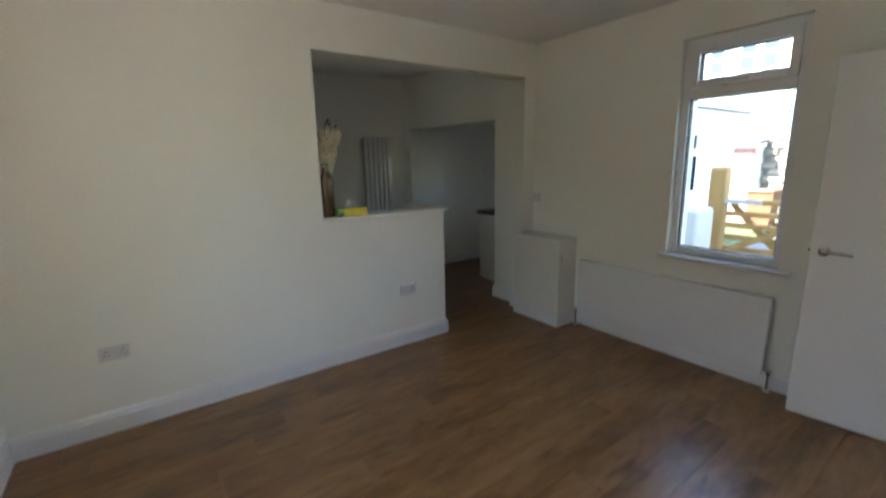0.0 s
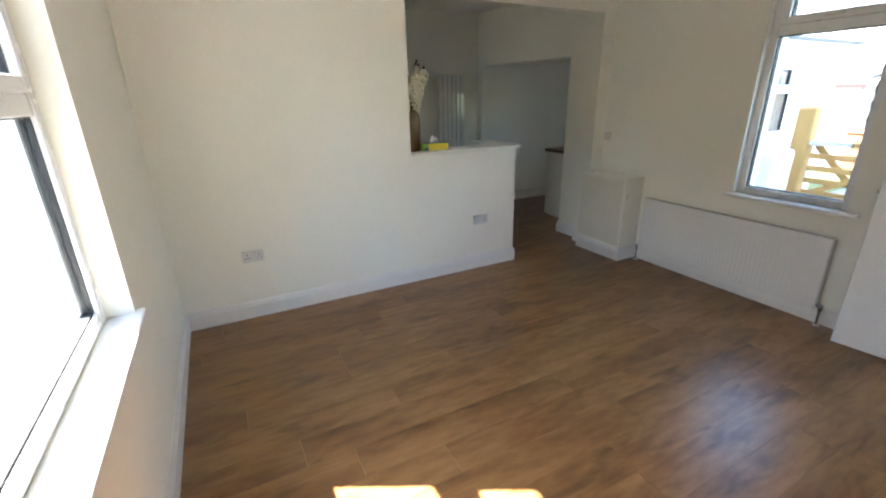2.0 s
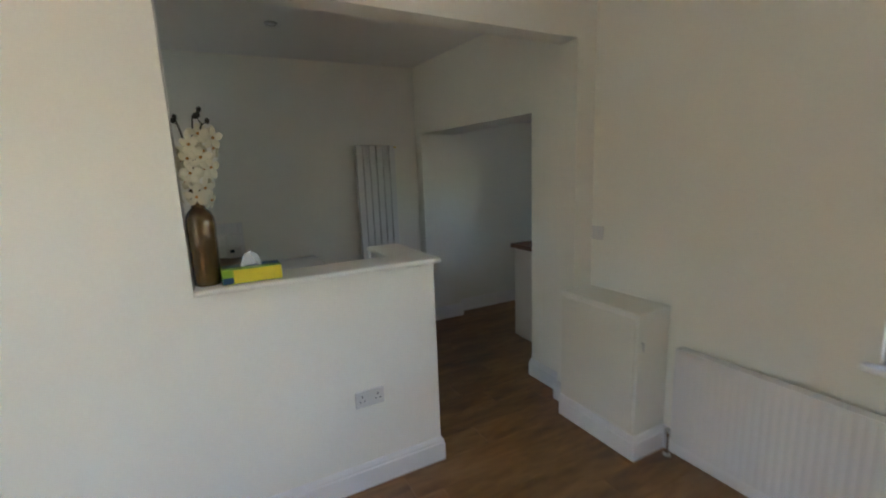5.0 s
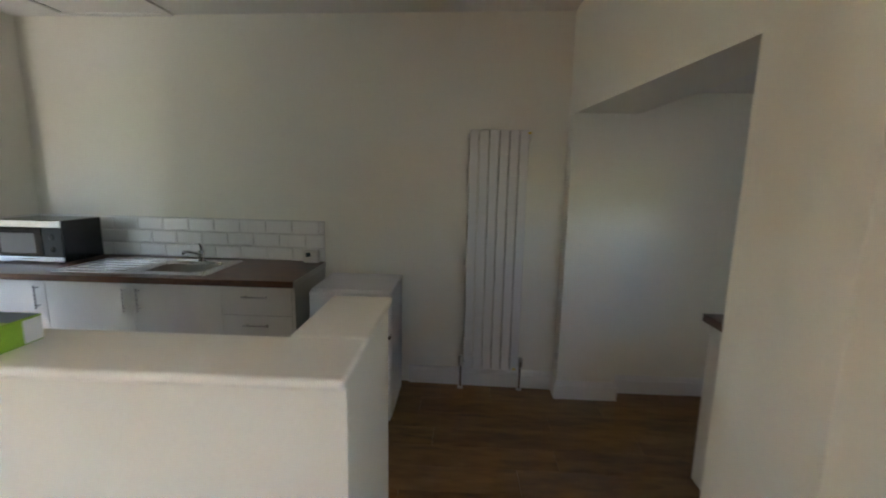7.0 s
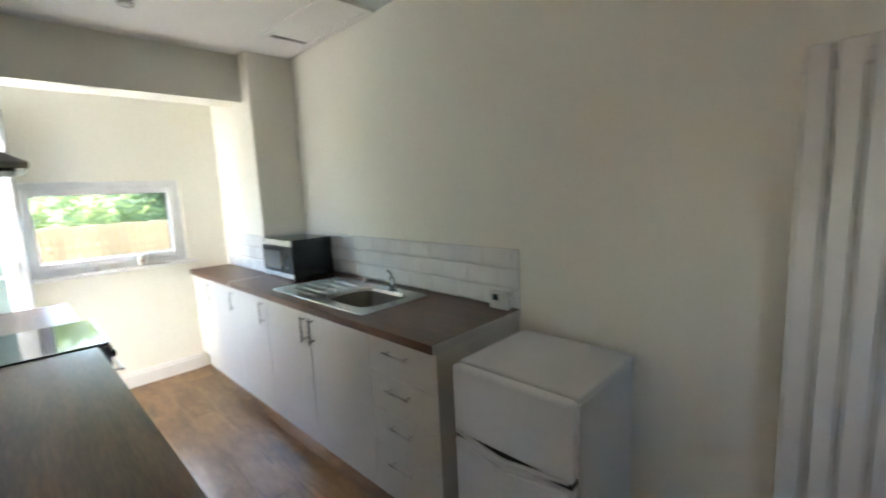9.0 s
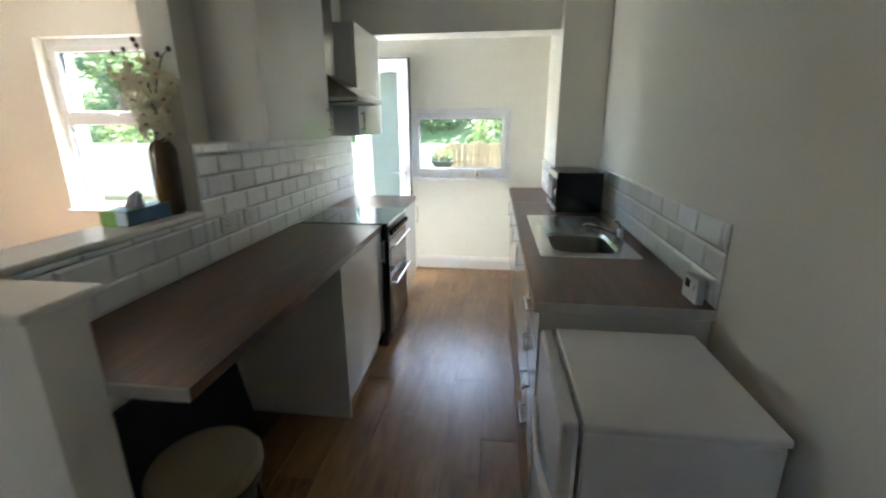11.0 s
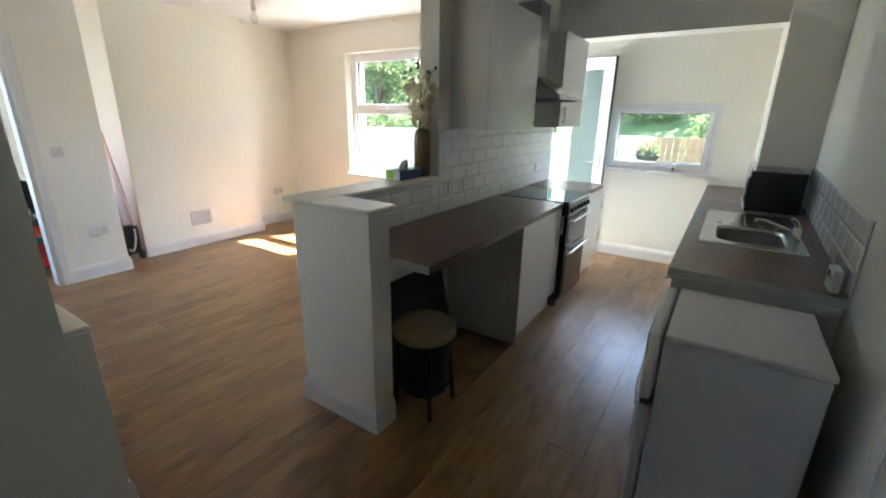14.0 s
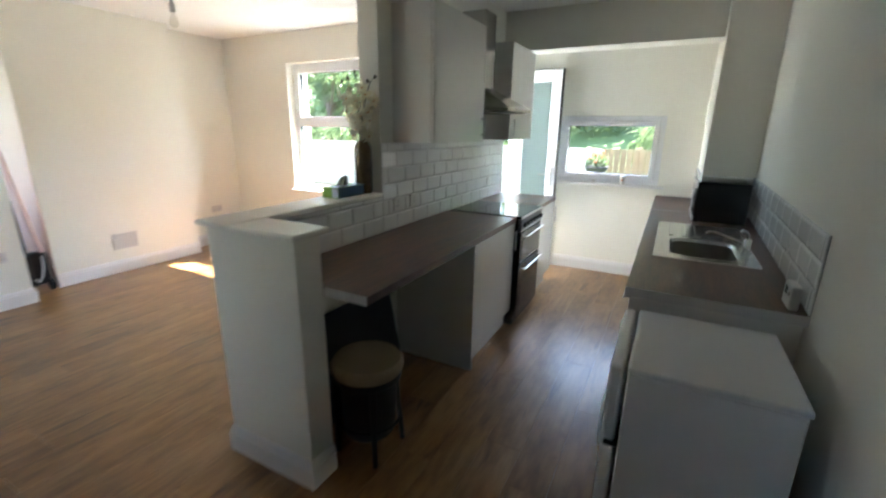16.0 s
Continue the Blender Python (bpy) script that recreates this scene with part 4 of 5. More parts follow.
# south run beside the half wall
o = thing("worktop", (0.97, 3.3, 0.865), "dark walnut breakfast-bar worktop with a pale end strip", "worktop")
part("main_length", boxes((0.005, 1.847, 2.9995, 3.585, 0.865, 0.903)), WALNUT, o)
part("edge_strip", boxes((1.8472, 1.8492, 3.362, 3.585, 0.865, 0.903)), EDGE, o, "pale end strip")
o = thing("worktop", (-0.80, 3.3, 0.865), "short walnut worktop beside the cooker", "worktop")
part("length", boxes((-1.245, -0.573, 2.9995, 3.585, 0.865, 0.903)), WALNUT, o)
for x0, x1 in ((0.01, 0.775), (-1.235, -0.578)):
    o = thing("base_cabinet", ((x0 + x1) / 2, 3.3, 0), "cream gloss base cabinet under the walnut worktop", "cabinet", "kitchen base units")
    part("body", boxes((x0 + 0.0005, x1 - 0.019, 3.0, 3.56, 0.14, 0.8645)), CABINET, o)
    part("side_panel", boxes((x1 - 0.018, x1, 3.0, 3.58, 0.0, 0.8645)), CABINET, o)
    part("plinth", boxes((x0, x1 - 0.019, 3.51, 3.526, 0.0, 0.139)), CABINET, o)
    dr = front(o, "door", x0, x1 - 0.019, 3.5605, 0.145, 0.86)
    bar_handle(dr, (x0 + 0.05, 3.5785, 0.66), (x0 + 0.05, 3.5785, 0.81), (0, 0.03, 0))

# freestanding double-oven cooker
o = thing("cooker", (-0.281, 3.32, 0), "black and silver freestanding electric cooker with two ovens", "cooker")
t = bmesh.new()
box(t, -0.564, 0.002, 3.03, 3.60, 0.02, 0.893, bevel=0.004)
part("body", t, BLACK, o)
t = bmesh.new()
box(t, -0.568, 0.0045, 3.02, 3.625, 0.8945, 0.910, bevel=0.004)
part("hob", t, HOB, o, "black ceramic glass hob")
part("hob_trim", boxes((-0.569, 0.0048, 3.6255, 3.632, 0.893, 0.9105)), STEEL, o)
t = bmesh.new()
box(t, -0.562, 0.0, 3.601, 3.628, 0.79, 0.888, bevel=0.004)
cp = part("control_panel", t, DARKSTEEL, o, "dark steel control panel")
for i in range(6):
    t = bmesh.new()
    lathe(t, [(0.02, 3.6285), (0.018, 3.65), (0.01, 3.653)], (-0.506 + i * 0.09, 0, 0.838), axis="Y")
    part("knob", t, BLACK, cp, smooth=True)
for z0, z1 in ((0.53, 0.785), (0.08, 0.522)):
    t = bmesh.new()
    box(t, -0.562, 0.0, 3.601, 3.626, z0, z1, bevel=0.004)
    dd = part("oven_door", t, BLACK, o)
    part("oven_window", boxes((-0.516, -0.046, 3.6262, 3.6285, z0 + 0.03, z1 - 0.065)), HOB, dd, "black glass")
    bar_handle(dd, (-0.526, 3.626, z1 - 0.03), (-0.036, 3.626, z1 - 0.03), (0, 0.04, 0), 0.007)
part("base", boxes((-0.546, -0.016, 3.05, 3.58, 0.0, 0.0195)), MATTBLACK, o)

# wall cabinets and cooker hood
for x0, x1, hx in ((0.0, 0.77, 0.045), (-1.245, -0.585, -0.63)):
    o = thing("wall_cabinet", ((x0 + x1) / 2, 3.15, 1.46), "cream gloss wall cabinet with a steel bar handle", "cabinet", "kitchen wall units")
    part("body", boxes((x0, x1, 2.991, 3.262, 1.46, 2.25)), CABINET, o)
    dr = front(o, "door", x0, x1, 3.2635, 1.461, 2.249, 0.019)
    bar_handle(dr, (hx, 3.2825, 1.49), (hx, 3.2825, 1.64), (0, 0.03, 0))
o = thing("cooker_hood", (-0.29, 3.2, 1.68), "stainless steel chimney cooker hood between the cabinets", "cooker hood")
t = bmesh.new()
box(t, -0.572, -0.012, 3.0, 3.47, 1.68, 1.705, bevel=0.003)
part("canopy_rim", t, HOODSTEEL, o)
t = bmesh.new()
lo = [t.verts.new(p) for p in ((-0.572, 3.0, 1.7052), (-0.012, 3.0, 1.7052), (-0.012, 3.47, 1.7052), (-0.572, 3.47, 1.7052))]
hi = [t.verts.new(p) for p in ((-0.40, 3.0, 1.86), (-0.18, 3.0, 1.86), (-0.18, 3.20, 1.86), (-0.40, 3.20, 1.86))]
t.faces.new(lo)
t.faces.new(hi)
bridge(t, lo, hi)
part("canopy", t, HOODSTEEL, o)
part("chimney", boxes((-0.395, -0.185, 3.0, 3.195, 1.8605, 2.41)), HOODSTEEL, o)
part("filter", boxes((-0.52, -0.06, 3.04, 3.43, 1.672, 1.6795)), MATTBLACK, o)

# stool and dark board in the knee space
o = thing("stool", (1.645, 3.415, 0), "round stool with a beige cushion and black legs", "stool")
t = bmesh.new()
lathe(t, [(0.12, 0.425), (0.16, 0.430), (0.172, 0.450), (0.172, 0.475), (0.16, 0.495), (0.12, 0.502), (0.03, 0.505)], (1.645, 3.415, 0), seg=32)
part("seat_cushion", t, CUSHION, o, "beige fabric cushion", smooth=True)
t = bmesh.new()
lathe(t, [(0.158, 0.395), (0.162, 0.400), (0.162, 0.428), (0.15, 0.429)], (1.645, 3.415, 0), seg=32)
part("seat_ring", t, MATTBLACK, o, smooth=True)
for i in range(4):
    a = radians(45 + 90 * i)
    c, s = math.cos(a), math.sin(a)
    part("leg", rods(((1.645 + 0.13 * c, 3.415 + 0.13 * s, 0.400), (1.645 + 0.165 * c, 3.415 + 0.165 * s, 0.0), 0.016, 0.013)), MATTBLACK, o, smooth=True)
t = bmesh.new()
lathe(t, [(0.115, 0.10), (0.125, 0.11), (0.138, 0.36), (0.13, 0.394)], (1.645, 3.415, 0))
part("storage_drum", t, MATTBLACK, o, smooth=True)
t = bmesh.new()
tube(t, [(1.645 + 0.15 * math.cos(i * math.pi / 12), 3.415 + 0.15 * math.sin(i * math.pi / 12), 0.17) for i in range(25)], 0.008)
part("foot_ring", t, MATTBLACK, o, smooth=True)
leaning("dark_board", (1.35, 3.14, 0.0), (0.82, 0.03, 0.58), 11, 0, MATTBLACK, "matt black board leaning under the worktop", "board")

# vase with artificial orchids
VX, VY, VZ = 0.966, 2.90, 1.1565
o = thing("bottle_vase", (VX, VY, VZ), "brown bronze glass bottle used as a flower vase", "vase")
t = bmesh.new()
lathe(t, [(0.048, VZ), (0.053, VZ + 0.008), (0.054, VZ + 0.255), (0.051, VZ + 0.28), (0.041, VZ + 0.30), (0.026, VZ + 0.316)], (VX, VY, 0), seg=28)
part("bottle", t, BOTTLE, o, smooth=True)
t = bmesh.new()
lathe(t, [(0.026, VZ + 0.3161), (0.0225, VZ + 0.327), (0.0205, VZ + 0.375)], (VX, VY, 0), seg=28)
part("neck", t, BOTTLE, o, smooth=True)
t = bmesh.new()
lathe(t, [(0.0205, VZ + 0.3751), (0.024, VZ + 0.378), (0.024, VZ + 0.39), (0.013, VZ + 0.391)], (VX, VY, 0), seg=28)
part("lip", t, BOTTLE, o, smooth=True)
o = thing("orchid_stems", (VX, VY, VZ + 0.392), "cream artificial orchid sprays standing in the bottle", "flowers")
rng = random.Random(4)
lines = []
for dx, dy, top in ((0.045, -0.045, 0.25), (-0.030, 0.040, 0.26), (0.020, -0.010, 0.28)):
    pts = [(VX + dx * k * k, VY + dy * k * k, VZ + 0.37 + top * k) for k in (0, 0.25, 0.5, 0.75, 1.0, 1.08)]
    lines.append(pts)
    t = bmesh.new()
    tube(t, pts, 0.003, 6)
    part("stem", t, STEM, o, smooth=True)


def flower(c, face, size):
    bm = bmesh.new()
    q = Vector(face).to_track_quat("Z", "Y")
    for k in range(5):
        a = 2 * math.pi * k / 5 + 0.3
        wd = 0.62 if k % 2 else 0.8
        prev = None
        for i, (r, w, z) in enumerate(((0.08, 0.1, 0.0), (0.35, 0.34 * wd, 0.08), (0.7, 0.40 * wd, 0.10), (0.95, 0.2 * wd, 0.02), (1.02, 0.04, -0.03))):
            row = []
            for s in (-1, 0, 1):
                p = Vector((r * math.cos(a) - s * w * math.sin(a), r * math.sin(a) + s * w * math.cos(a), z + (0.06 if s == 0 else 0.0)))
                row.append(bm.verts.new(Vector(c) + q @ (p * size)))
            if prev:
                bm.faces.new((prev[0], prev[1], row[1], row[0]))
                bm.faces.new((prev[1], prev[2], row[2], row[1]))
            prev = row
    return bm


for row, pts in enumerate(lines):
    for j in range(11):
        k = 0.35 + j * 0.38
        i = min(int(k), 4)
        base = Vector(pts[i]).lerp(Vector(pts[i + 1]), k - i)
        ang = j * 2.4 + row * 1.1 + rng.uniform(-0.4, 0.4)
        dirv = Vector((math.cos(ang) + (0.5, -0.3, 0.2)[row], math.sin(ang) + (-0.5, 0.4, 0.0)[row], rng.uniform(-0.45, 0.1))).normalized()
        c = base + dirv * rng.uniform(0.035, 0.06) + Vector((0.006, -0.006, -0.035))
        fl = part("flower", flower(c, dirv, rng.uniform(0.040, 0.052)), PETAL, o, "cream petals", smooth=True)
        t = bmesh.new()
        ball(t, c + dirv * 0.007, 0.0065, sub=1)
        part("flower_heart", t, ORANGE, fl, "orange heart", smooth=True)
    for j in range(2):
        tip = Vector(pts[5]) + Vector((rng.uniform(-0.03, 0.03), rng.uniform(-0.03, 0.03), 0.025 - 0.02 * j))
        t = bmesh.new()
        rod(t, Vector(pts[4]).lerp(Vector(pts[5]), 0.8 - 0.25 * j), tip, 0.0018, 6)
        twig = part("twig", t, STEM, o)
        t = bmesh.new()
        ball(t, tip, 0.010, (1, 1, 1.3), 1)
        part("bud", t, BUD, twig, smooth=True)

TX, TY = 1.018, 2.822
o = thing("tissue_box", (TX + 0.115, TY + 0.058, 1.1565), "yellow, green and blue tissue box on the half wall", "tissue box")
t = bmesh.new()
box(t, TX, TX + 0.23, TY, TY + 0.115, 1.1565, 1.217, bevel=0.002)
part("carton", t, BOXGREEN, o)
part("printed_front", boxes((TX + 0.043, TX + 0.228, TY - 0.0035, TY - 0.0015, 1.16, 1.215)), BOXYELLOW, o, "yellow printed panel")
part("printed_corner", boxes((TX + 0.002, TX + 0.042, TY - 0.0035, TY - 0.0015, 1.16, 1.185)), BOXBLUE, o, "blue printed corner")
part("printed_end", boxes((TX + 0.2302, TX + 0.2308, TY + 0.07, TY + 0.113, 1.160, 1.213)), TISSUE, o, "white printed panel")
part("printed_back", boxes((TX + 0.002, TX + 0.228, TY + 0.1152, TY + 0.1158, 1.158, 1.2155)), BOXBLUE, o, "blue printed panel")
part("printed_top", boxes((TX + 0.003, TX + 0.227, TY + 0.045, TY + 0.113, 1.2172, 1.2178)), BOXBLUE, o, "blue printed top")
t = bmesh.new()
fold = [[t.verts.new((TX + 0.115 + 0.055 * u * (1 - 0.75 * w) + 0.012 * math.sin(5 * u + 3 * w), TY + 0.058 + 0.02 * math.sin(4.2 * u + 1) * (1 - 0.5 * w) + 0.012 * w, 1.2185 + 0.062 * w * (1 - 0.25 * u * u))) for u in (-1, -0.6, -0.2, 0.2, 0.6, 1)] for w in (0, 0.35, 0.7, 1.0)]
for a, b in zip(fold, fold[1:]):
    for k in range(5):
        t.faces.new((a[k], a[k + 1], b[k + 1], b[k]))
part("tissue", t, TISSUE, o, "white tissue", smooth=True)

# small things on the kitchen window sill
o = thing("candle_jar", (-1.862, 4.13, 1.004), "white jar with a brown label on the window sill", "jar")
t = bmesh.new()
lathe(t, [(0.024, 1.0045), (0.026, 1.01), (0.026, 1.085), (0.022, 1.09)], (-1.862, 4.13, 0))
part("jar", t, PLASTIC, o, smooth=True)
part("label", boxes((-1.8355, -1.8345, 4.12, 4.14, 1.03, 1.055)), TERRACOTTA, o)
t = bmesh.new()
lathe(t, [(0.012, 1.0045), (0.018, 1.012), (0.016, 1.03), (0.008, 1.04)], (-1.862, 3.84, 0), seg=16)
solid("small_ornament", t, PLASTIC, "small pale ornament on the window sill", "ornament", smooth=True)

# back room base unit
o = thing("base_cabinet", (3.75, 3.6, 0), "cream base cabinet with a dark worktop in the back room", "cabinet")
part("body", boxes((3.45, 4.3, 3.37, 4.08, 0.02, 0.862)), CABINET, o)
t = bmesh.new()
box(t, 3.43, 4.32, 3.37, 4.12, 0.863, 0.902, bevel=0.003)
part("worktop", t, WALNUT, o, "dark worktop")
part("plinth", boxes((3.47, 4.28, 3.39, 4.04, 0.0, 0.0195)), CABINET, o)

# ---- outside ----
solid("ground", boxes((-300, 300, -300, 300, -0.6, -0.16)), GRASS, "rough grass ground", "ground", kind="structure")
solid("pavement", boxes((3.62, 22, -14, 2.95, -0.3, -0.12)), CONCRETE, "pale concrete yard", "pavement", kind="structure")
solid("pavement", boxes((-5.0, -2.12, -8, 9, -0.3, -0.13), (-2.12, -1.26, -8, 2.84, -0.3, -0.13)), CONCRETE, "pale paved patio", "pavement", kind="structure")


def leaves(name, centers, count, size, seed, mat):
    """Many small leaf blades in uneven clumps, as one crown."""
    r = np.random.RandomState(seed)
    c = np.array(centers)
    pick = r.randint(0, len(c), count)
    d = r.normal(size=(count, 3))
    d /= np.linalg.norm(d, axis=1)[:, None]
    p = c[pick, :3] + d * (c[pick, 3] * r.uniform(0.35, 1.0, count) ** 0.5)[:, None]
    u = r.normal(size=(count, 3))
    u /= np.linalg.norm(u, axis=1)[:, None]
    v = np.cross(u, r.normal(size=(count, 3)))
    v /= np.linalg.norm(v, axis=1)[:, None]
    s = (size * r.uniform(0.6, 1.4, count))[:, None]
    vs = np.stack([p - u * s, p + v * s * 0.5, p + u * s, p - v * s * 0.5], 1).reshape(-1, 3)
    me = bpy.data.meshes.new(name)
    me.from_pydata(vs.tolist(), [], np.arange(count * 4).reshape(-1, 4).tolist())
    me.materials.append(mat)
    return me


def tree(x, y, h, r, seed, mat):
    rg = random.Random(seed)
    o = thing("tree", (x, y, -0.16), "leafy green tree behind the garden fence", "tree", "garden trees")
    t = bmesh.new()
    rod(t, (x, y, -0.2), (x + 0.1, y, h * 0.55), 0.16, 10, 0.09)
    cs = []
    for i in range(9):
        a = rg.uniform(0, 6.28)
        e = Vector((x + math.cos(a) * r * rg.uniform(0.3, 0.75), y + math.sin(a) * r * rg.uniform(0.3, 0.75), h * rg.uniform(0.4, 0.95)))
        rod(t, (x, y, h * rg.uniform(0.2, 0.5)), e, 0.06, 6, 0.02)
        for k in range(4):
            cs.append((*(e + Vector((rg.uniform(-1, 1), rg.uniform(-1, 1), rg.uniform(-0.8, 0.6))) * r * 0.4), r * rg.uniform(0.18, 0.36)))
        cs.append((x + math.cos(a) * r * 0.6, y + math.sin(a) * r * 0.6, h * rg.uniform(0.15, 0.4), r * 0.3))
    part("trunk", t, BARK, o)
    ob = new("crown", leaves("crown", [(p[0] - x, p[1] - y, p[2] + 0.16, p[3]) for p in cs], 11000, 0.095, seed, mat))
    ob.parent = o


# the last tree, 10 m tall, is added to keep sun off window_3
for i, (x, y, h, r) in enumerate(((-12, -9, 5.0, 2.6), (-13, -4.5, 5.6, 2.8), (-12.5, 0.5, 5.2, 2.6), (-15, 4.5, 5.4, 2.6), (-12, 7.5, 4.4, 2.4), (-17, -13, 6, 3.0), (-19, 1.5, 6.4, 3.0), (-18, 9.5, 6.2, 2.8), (-24, 5, 7.5, 3.6), (-7.3, 7.3, 10.0, 1.7))):
    tree(x, y, h, r, 10 + i, LEAF if i % 2 else LEAFDARK)

# a bank and a hedge behind the fence
t = bmesh.new()
bv = [[t.verts.new((x, y, z)) for y in (-60, -12, 10, 60)] for x, z in ((-8.5, -0.2), (-11, 1.0), (-14, 2.0), (-18, 3.2), (-28, 5.5), (-60, 12.0), (-60, -0.3), (-8.5, -0.3))]
for a, b in zip(bv, bv[1:] + bv[:1]):
    for i in range(3):
        t.faces.new((a[i], a[i + 1], b[i + 1], b[i]))
t.faces.new([r[0] for r in bv])
t.faces.new([r[3] for r in bv])
solid("bank", t, GRASS, "grassy bank rising behind the garden", "bank", kind="structure")
hr = random.Random(5)
o = new("hedge", leaves("hedge", [(-9.6 + hr.uniform(-0.8, 0.5), -14 + i * 0.33, hr.uniform(0.3, 1.2) + 0.5 * math.sin(i * 0.37), hr.uniform(0.35, 0.7)) for i in range(80) if not 1.0 < -14 + i * 0.33 < 3.7], 26000, 0.065, 31, LEAF))
tagged(o, "dense green hedge and bushes behind the fence", "hedge", kind="stuff")

# unseen hedge, added to cut the low south-west sky light on the patio
hr = random.Random(6)
o = new("hedge", leaves("hedge", [(-5.0 + 0.15 * i + hr.uniform(-0.2, 0.2), -5.6 + hr.uniform(-0.3, 0.3), 0.25 + 0.55 * k + hr.uniform(-0.2, 0.2), hr.uniform(0.4, 0.6)) for i in range(24) for k in range(6)], 20000, 0.13, 41, LEAFDARK))
tagged(o, "tall dark green hedge, unseen, added to block south-west sky light", "hedge", kind="stuff")

# a potted plant by the fence
def plant_pot(x, y):
    o = thing("potted_plant", (x, y, -0.13), "dark bowl planter on a stand with an orange-flowering plant", "plant")
    t = bmesh.new()
    lathe(t, [(0.20, -0.13), (0.20, -0.10), (0.06, -0.07), (0.04, 0.0), (0.04, 0.70)], (x, y, 0))
    part("stand", t, MATTBLACK, o, smooth=True)
    t = bmesh.new()
    lathe(t, [(0.06, 0.701), (0.15, 0.74), (0.20, 0.82), (0.225, 0.85), (0.225, 0.88), (0.19, 0.88)], (x, y, 0))
    part("bowl", t, MATTBLACK, o, smooth=True)
    ob = new("foliage", leaves("foliage", [(0.0, 0.0, 1.11, 0.17), (0.04, 0.09, 1.09, 0.13), (-0.05, -0.10, 1.08, 0.13)], 420, 0.04, 77, LEAFDARK))
    ob.parent = o
    for k in range(7):
        t = bmesh.new()
        ball(t, (x + 0.12 + 0.05 * math.cos(k * 2.4), y + 0.12 * math.sin(k * 2.4), 0.98 + 0.03 * k), 0.035, sub=1)
        for v in t.verts:
            v.co += v.normal * 0.012 * noise.noise(v.co * 40)
        part("blossom", t, TERRACOTTA, o)


plant_pot(-5.9, 3.27)

# garden fence: boards on rails
fence = thing("fence", (-6.9, 0, -0.16), "pale vertical-board garden fence", "fence")
bm = bmesh.new()
box(bm, -0.01, 0.01, -0.055, 0.055, -0.2, 1.2, bevel=0.006, seg=1)
board = finish("board", bm, FENCE)
for i in range(140):
    ob = new("board", board)
    ob.parent = fence
    ob.location = (0.012 * (i % 2), -9.0 + i * 0.124, 0.14 + 0.008 * math.sin(i * 1.7))
part("panel", boxes((-6.872, -6.855, -9.0, 3.22, -0.1, 1.18)), PANELWHITE, fence, "smooth pale panel")
for z in (0.15, 0.75):
    part("rail", boxes((-6.95, -6.915, -9.1, 8.5, z, z + 0.07)), FENCE, fence)
for i in range(9):
    part("post", boxes((-7.05, -6.955, -9.0 + i * 2.15, -8.9 + i * 2.15, -0.25, 1.22)), FENCE, fence)

# yard gate seen through the east window
o = thing("field_gate", (5.0, 0.4, -0.12), "pale five-bar timber gate with a square post", "gate")
t = bmesh.new()
box(t, 4.92, 5.08, 1.80, 1.965, -0.25, 1.42, bevel=0.03)
part("gate_post", t, GATEWOOD, o, "thick yellow pine gate post")
for z in (0.14, 0.27, 0.40, 0.53, 0.655, 0.78, 0.905, 1.035):
    t = bmesh.new()
    box(t, 4.97, 5.01, -1.5, 1.78, z, z + 0.055, bevel=0.006)
    part("gate_bar", t, GATEWOOD, o)
for y in (0.12, -1.5):
    t = bmesh.new()
    box(t, 4.955, 5.025, y, y + 0.09, 0.02, 1.12, bevel=0.006)
    part("gate_stile", t, GATEWOOD, o)
for x0, y0, z0, y1, z1 in ((4.953, 1.77, 0.52, 0.80, 1.04), (5.028, 1.75, 1.04, 1.05, 0.30), (4.953, -1.4, 0.2, 0.10, 1.0)):
    t = bmesh.new()
    box(t, -0.014, 0.014, 0, math.hypot(y1 - y0, z1 - z0), -0.03, 0.03)
    q = Vector((0, y1 - y0, z1 - z0)).to_track_quat("Y", "Z").to_matrix().to_4x4()
    bmesh.ops.transform(t, matrix=Matrix.Translation((x0, y0, z0)) @ q, verts=t.verts)
    part("gate_brace", t, GATEWOOD, o)
t = bmesh.new()
box(t, 4.94, 4.968, 1.45, 1.8, 1.04, 1.09, bevel=0.004)
part("hinge", t, STEEL, o, "galvanised hinge")

t = bmesh.new()
box(t, 4.35, 4.75, 1.80, 2.15, -0.12, 1.02, bevel=0.05, seg=3)
solid("white_tank", t, PLASTIC, "white rounded plastic tank beside the gate", "tank")


def bin_(x, y, mat, label):
    o = thing("wheelie_bin", (x, y, -0.12), label, "bin")
    t = bmesh.new()
    lo = [t.verts.new((x + a, y + b, -0.06)) for a, b in ((-0.19, -0.18), (0.19, -0.18), (0.19, 0.18), (-0.19, 0.18))]
    hi = [t.verts.new((x + a, y + b, 0.75)) for a, b in ((-0.25, -0.24), (0.25, -0.24), (0.25, 0.24), (-0.25, 0.24))]
    t.faces.new(lo)
    t.faces.new(hi)
    bridge(t, lo, hi)
    part("body", t, mat, o)
    t = bmesh.new()
    box(t, x - 0.28, x + 0.27, y - 0.26, y + 0.26, 0.752, 0.81, bevel=0.025)
    part("lid", t, mat, o)
    for s in (-0.21, 0.21):
        t = bmesh.new()
        lathe(t, [(0.03, -0.02), (0.1, -0.02), (0.1, 0.02), (0.03, 0.02)], (x + 0.2, y + s, -0.02), axis="Y")
        part("wheel", t, MATTBLACK, o)


bin_(10.8, 3.3, BINBROWN, "brown wheelie bin by the stone wall")
bin_(10.8, 2.6, BINGREEN, "green wheelie bin by the stone wall")
bin_(10.85, 1.9, BINGREEN, "green wheelie bin by the stone wall")

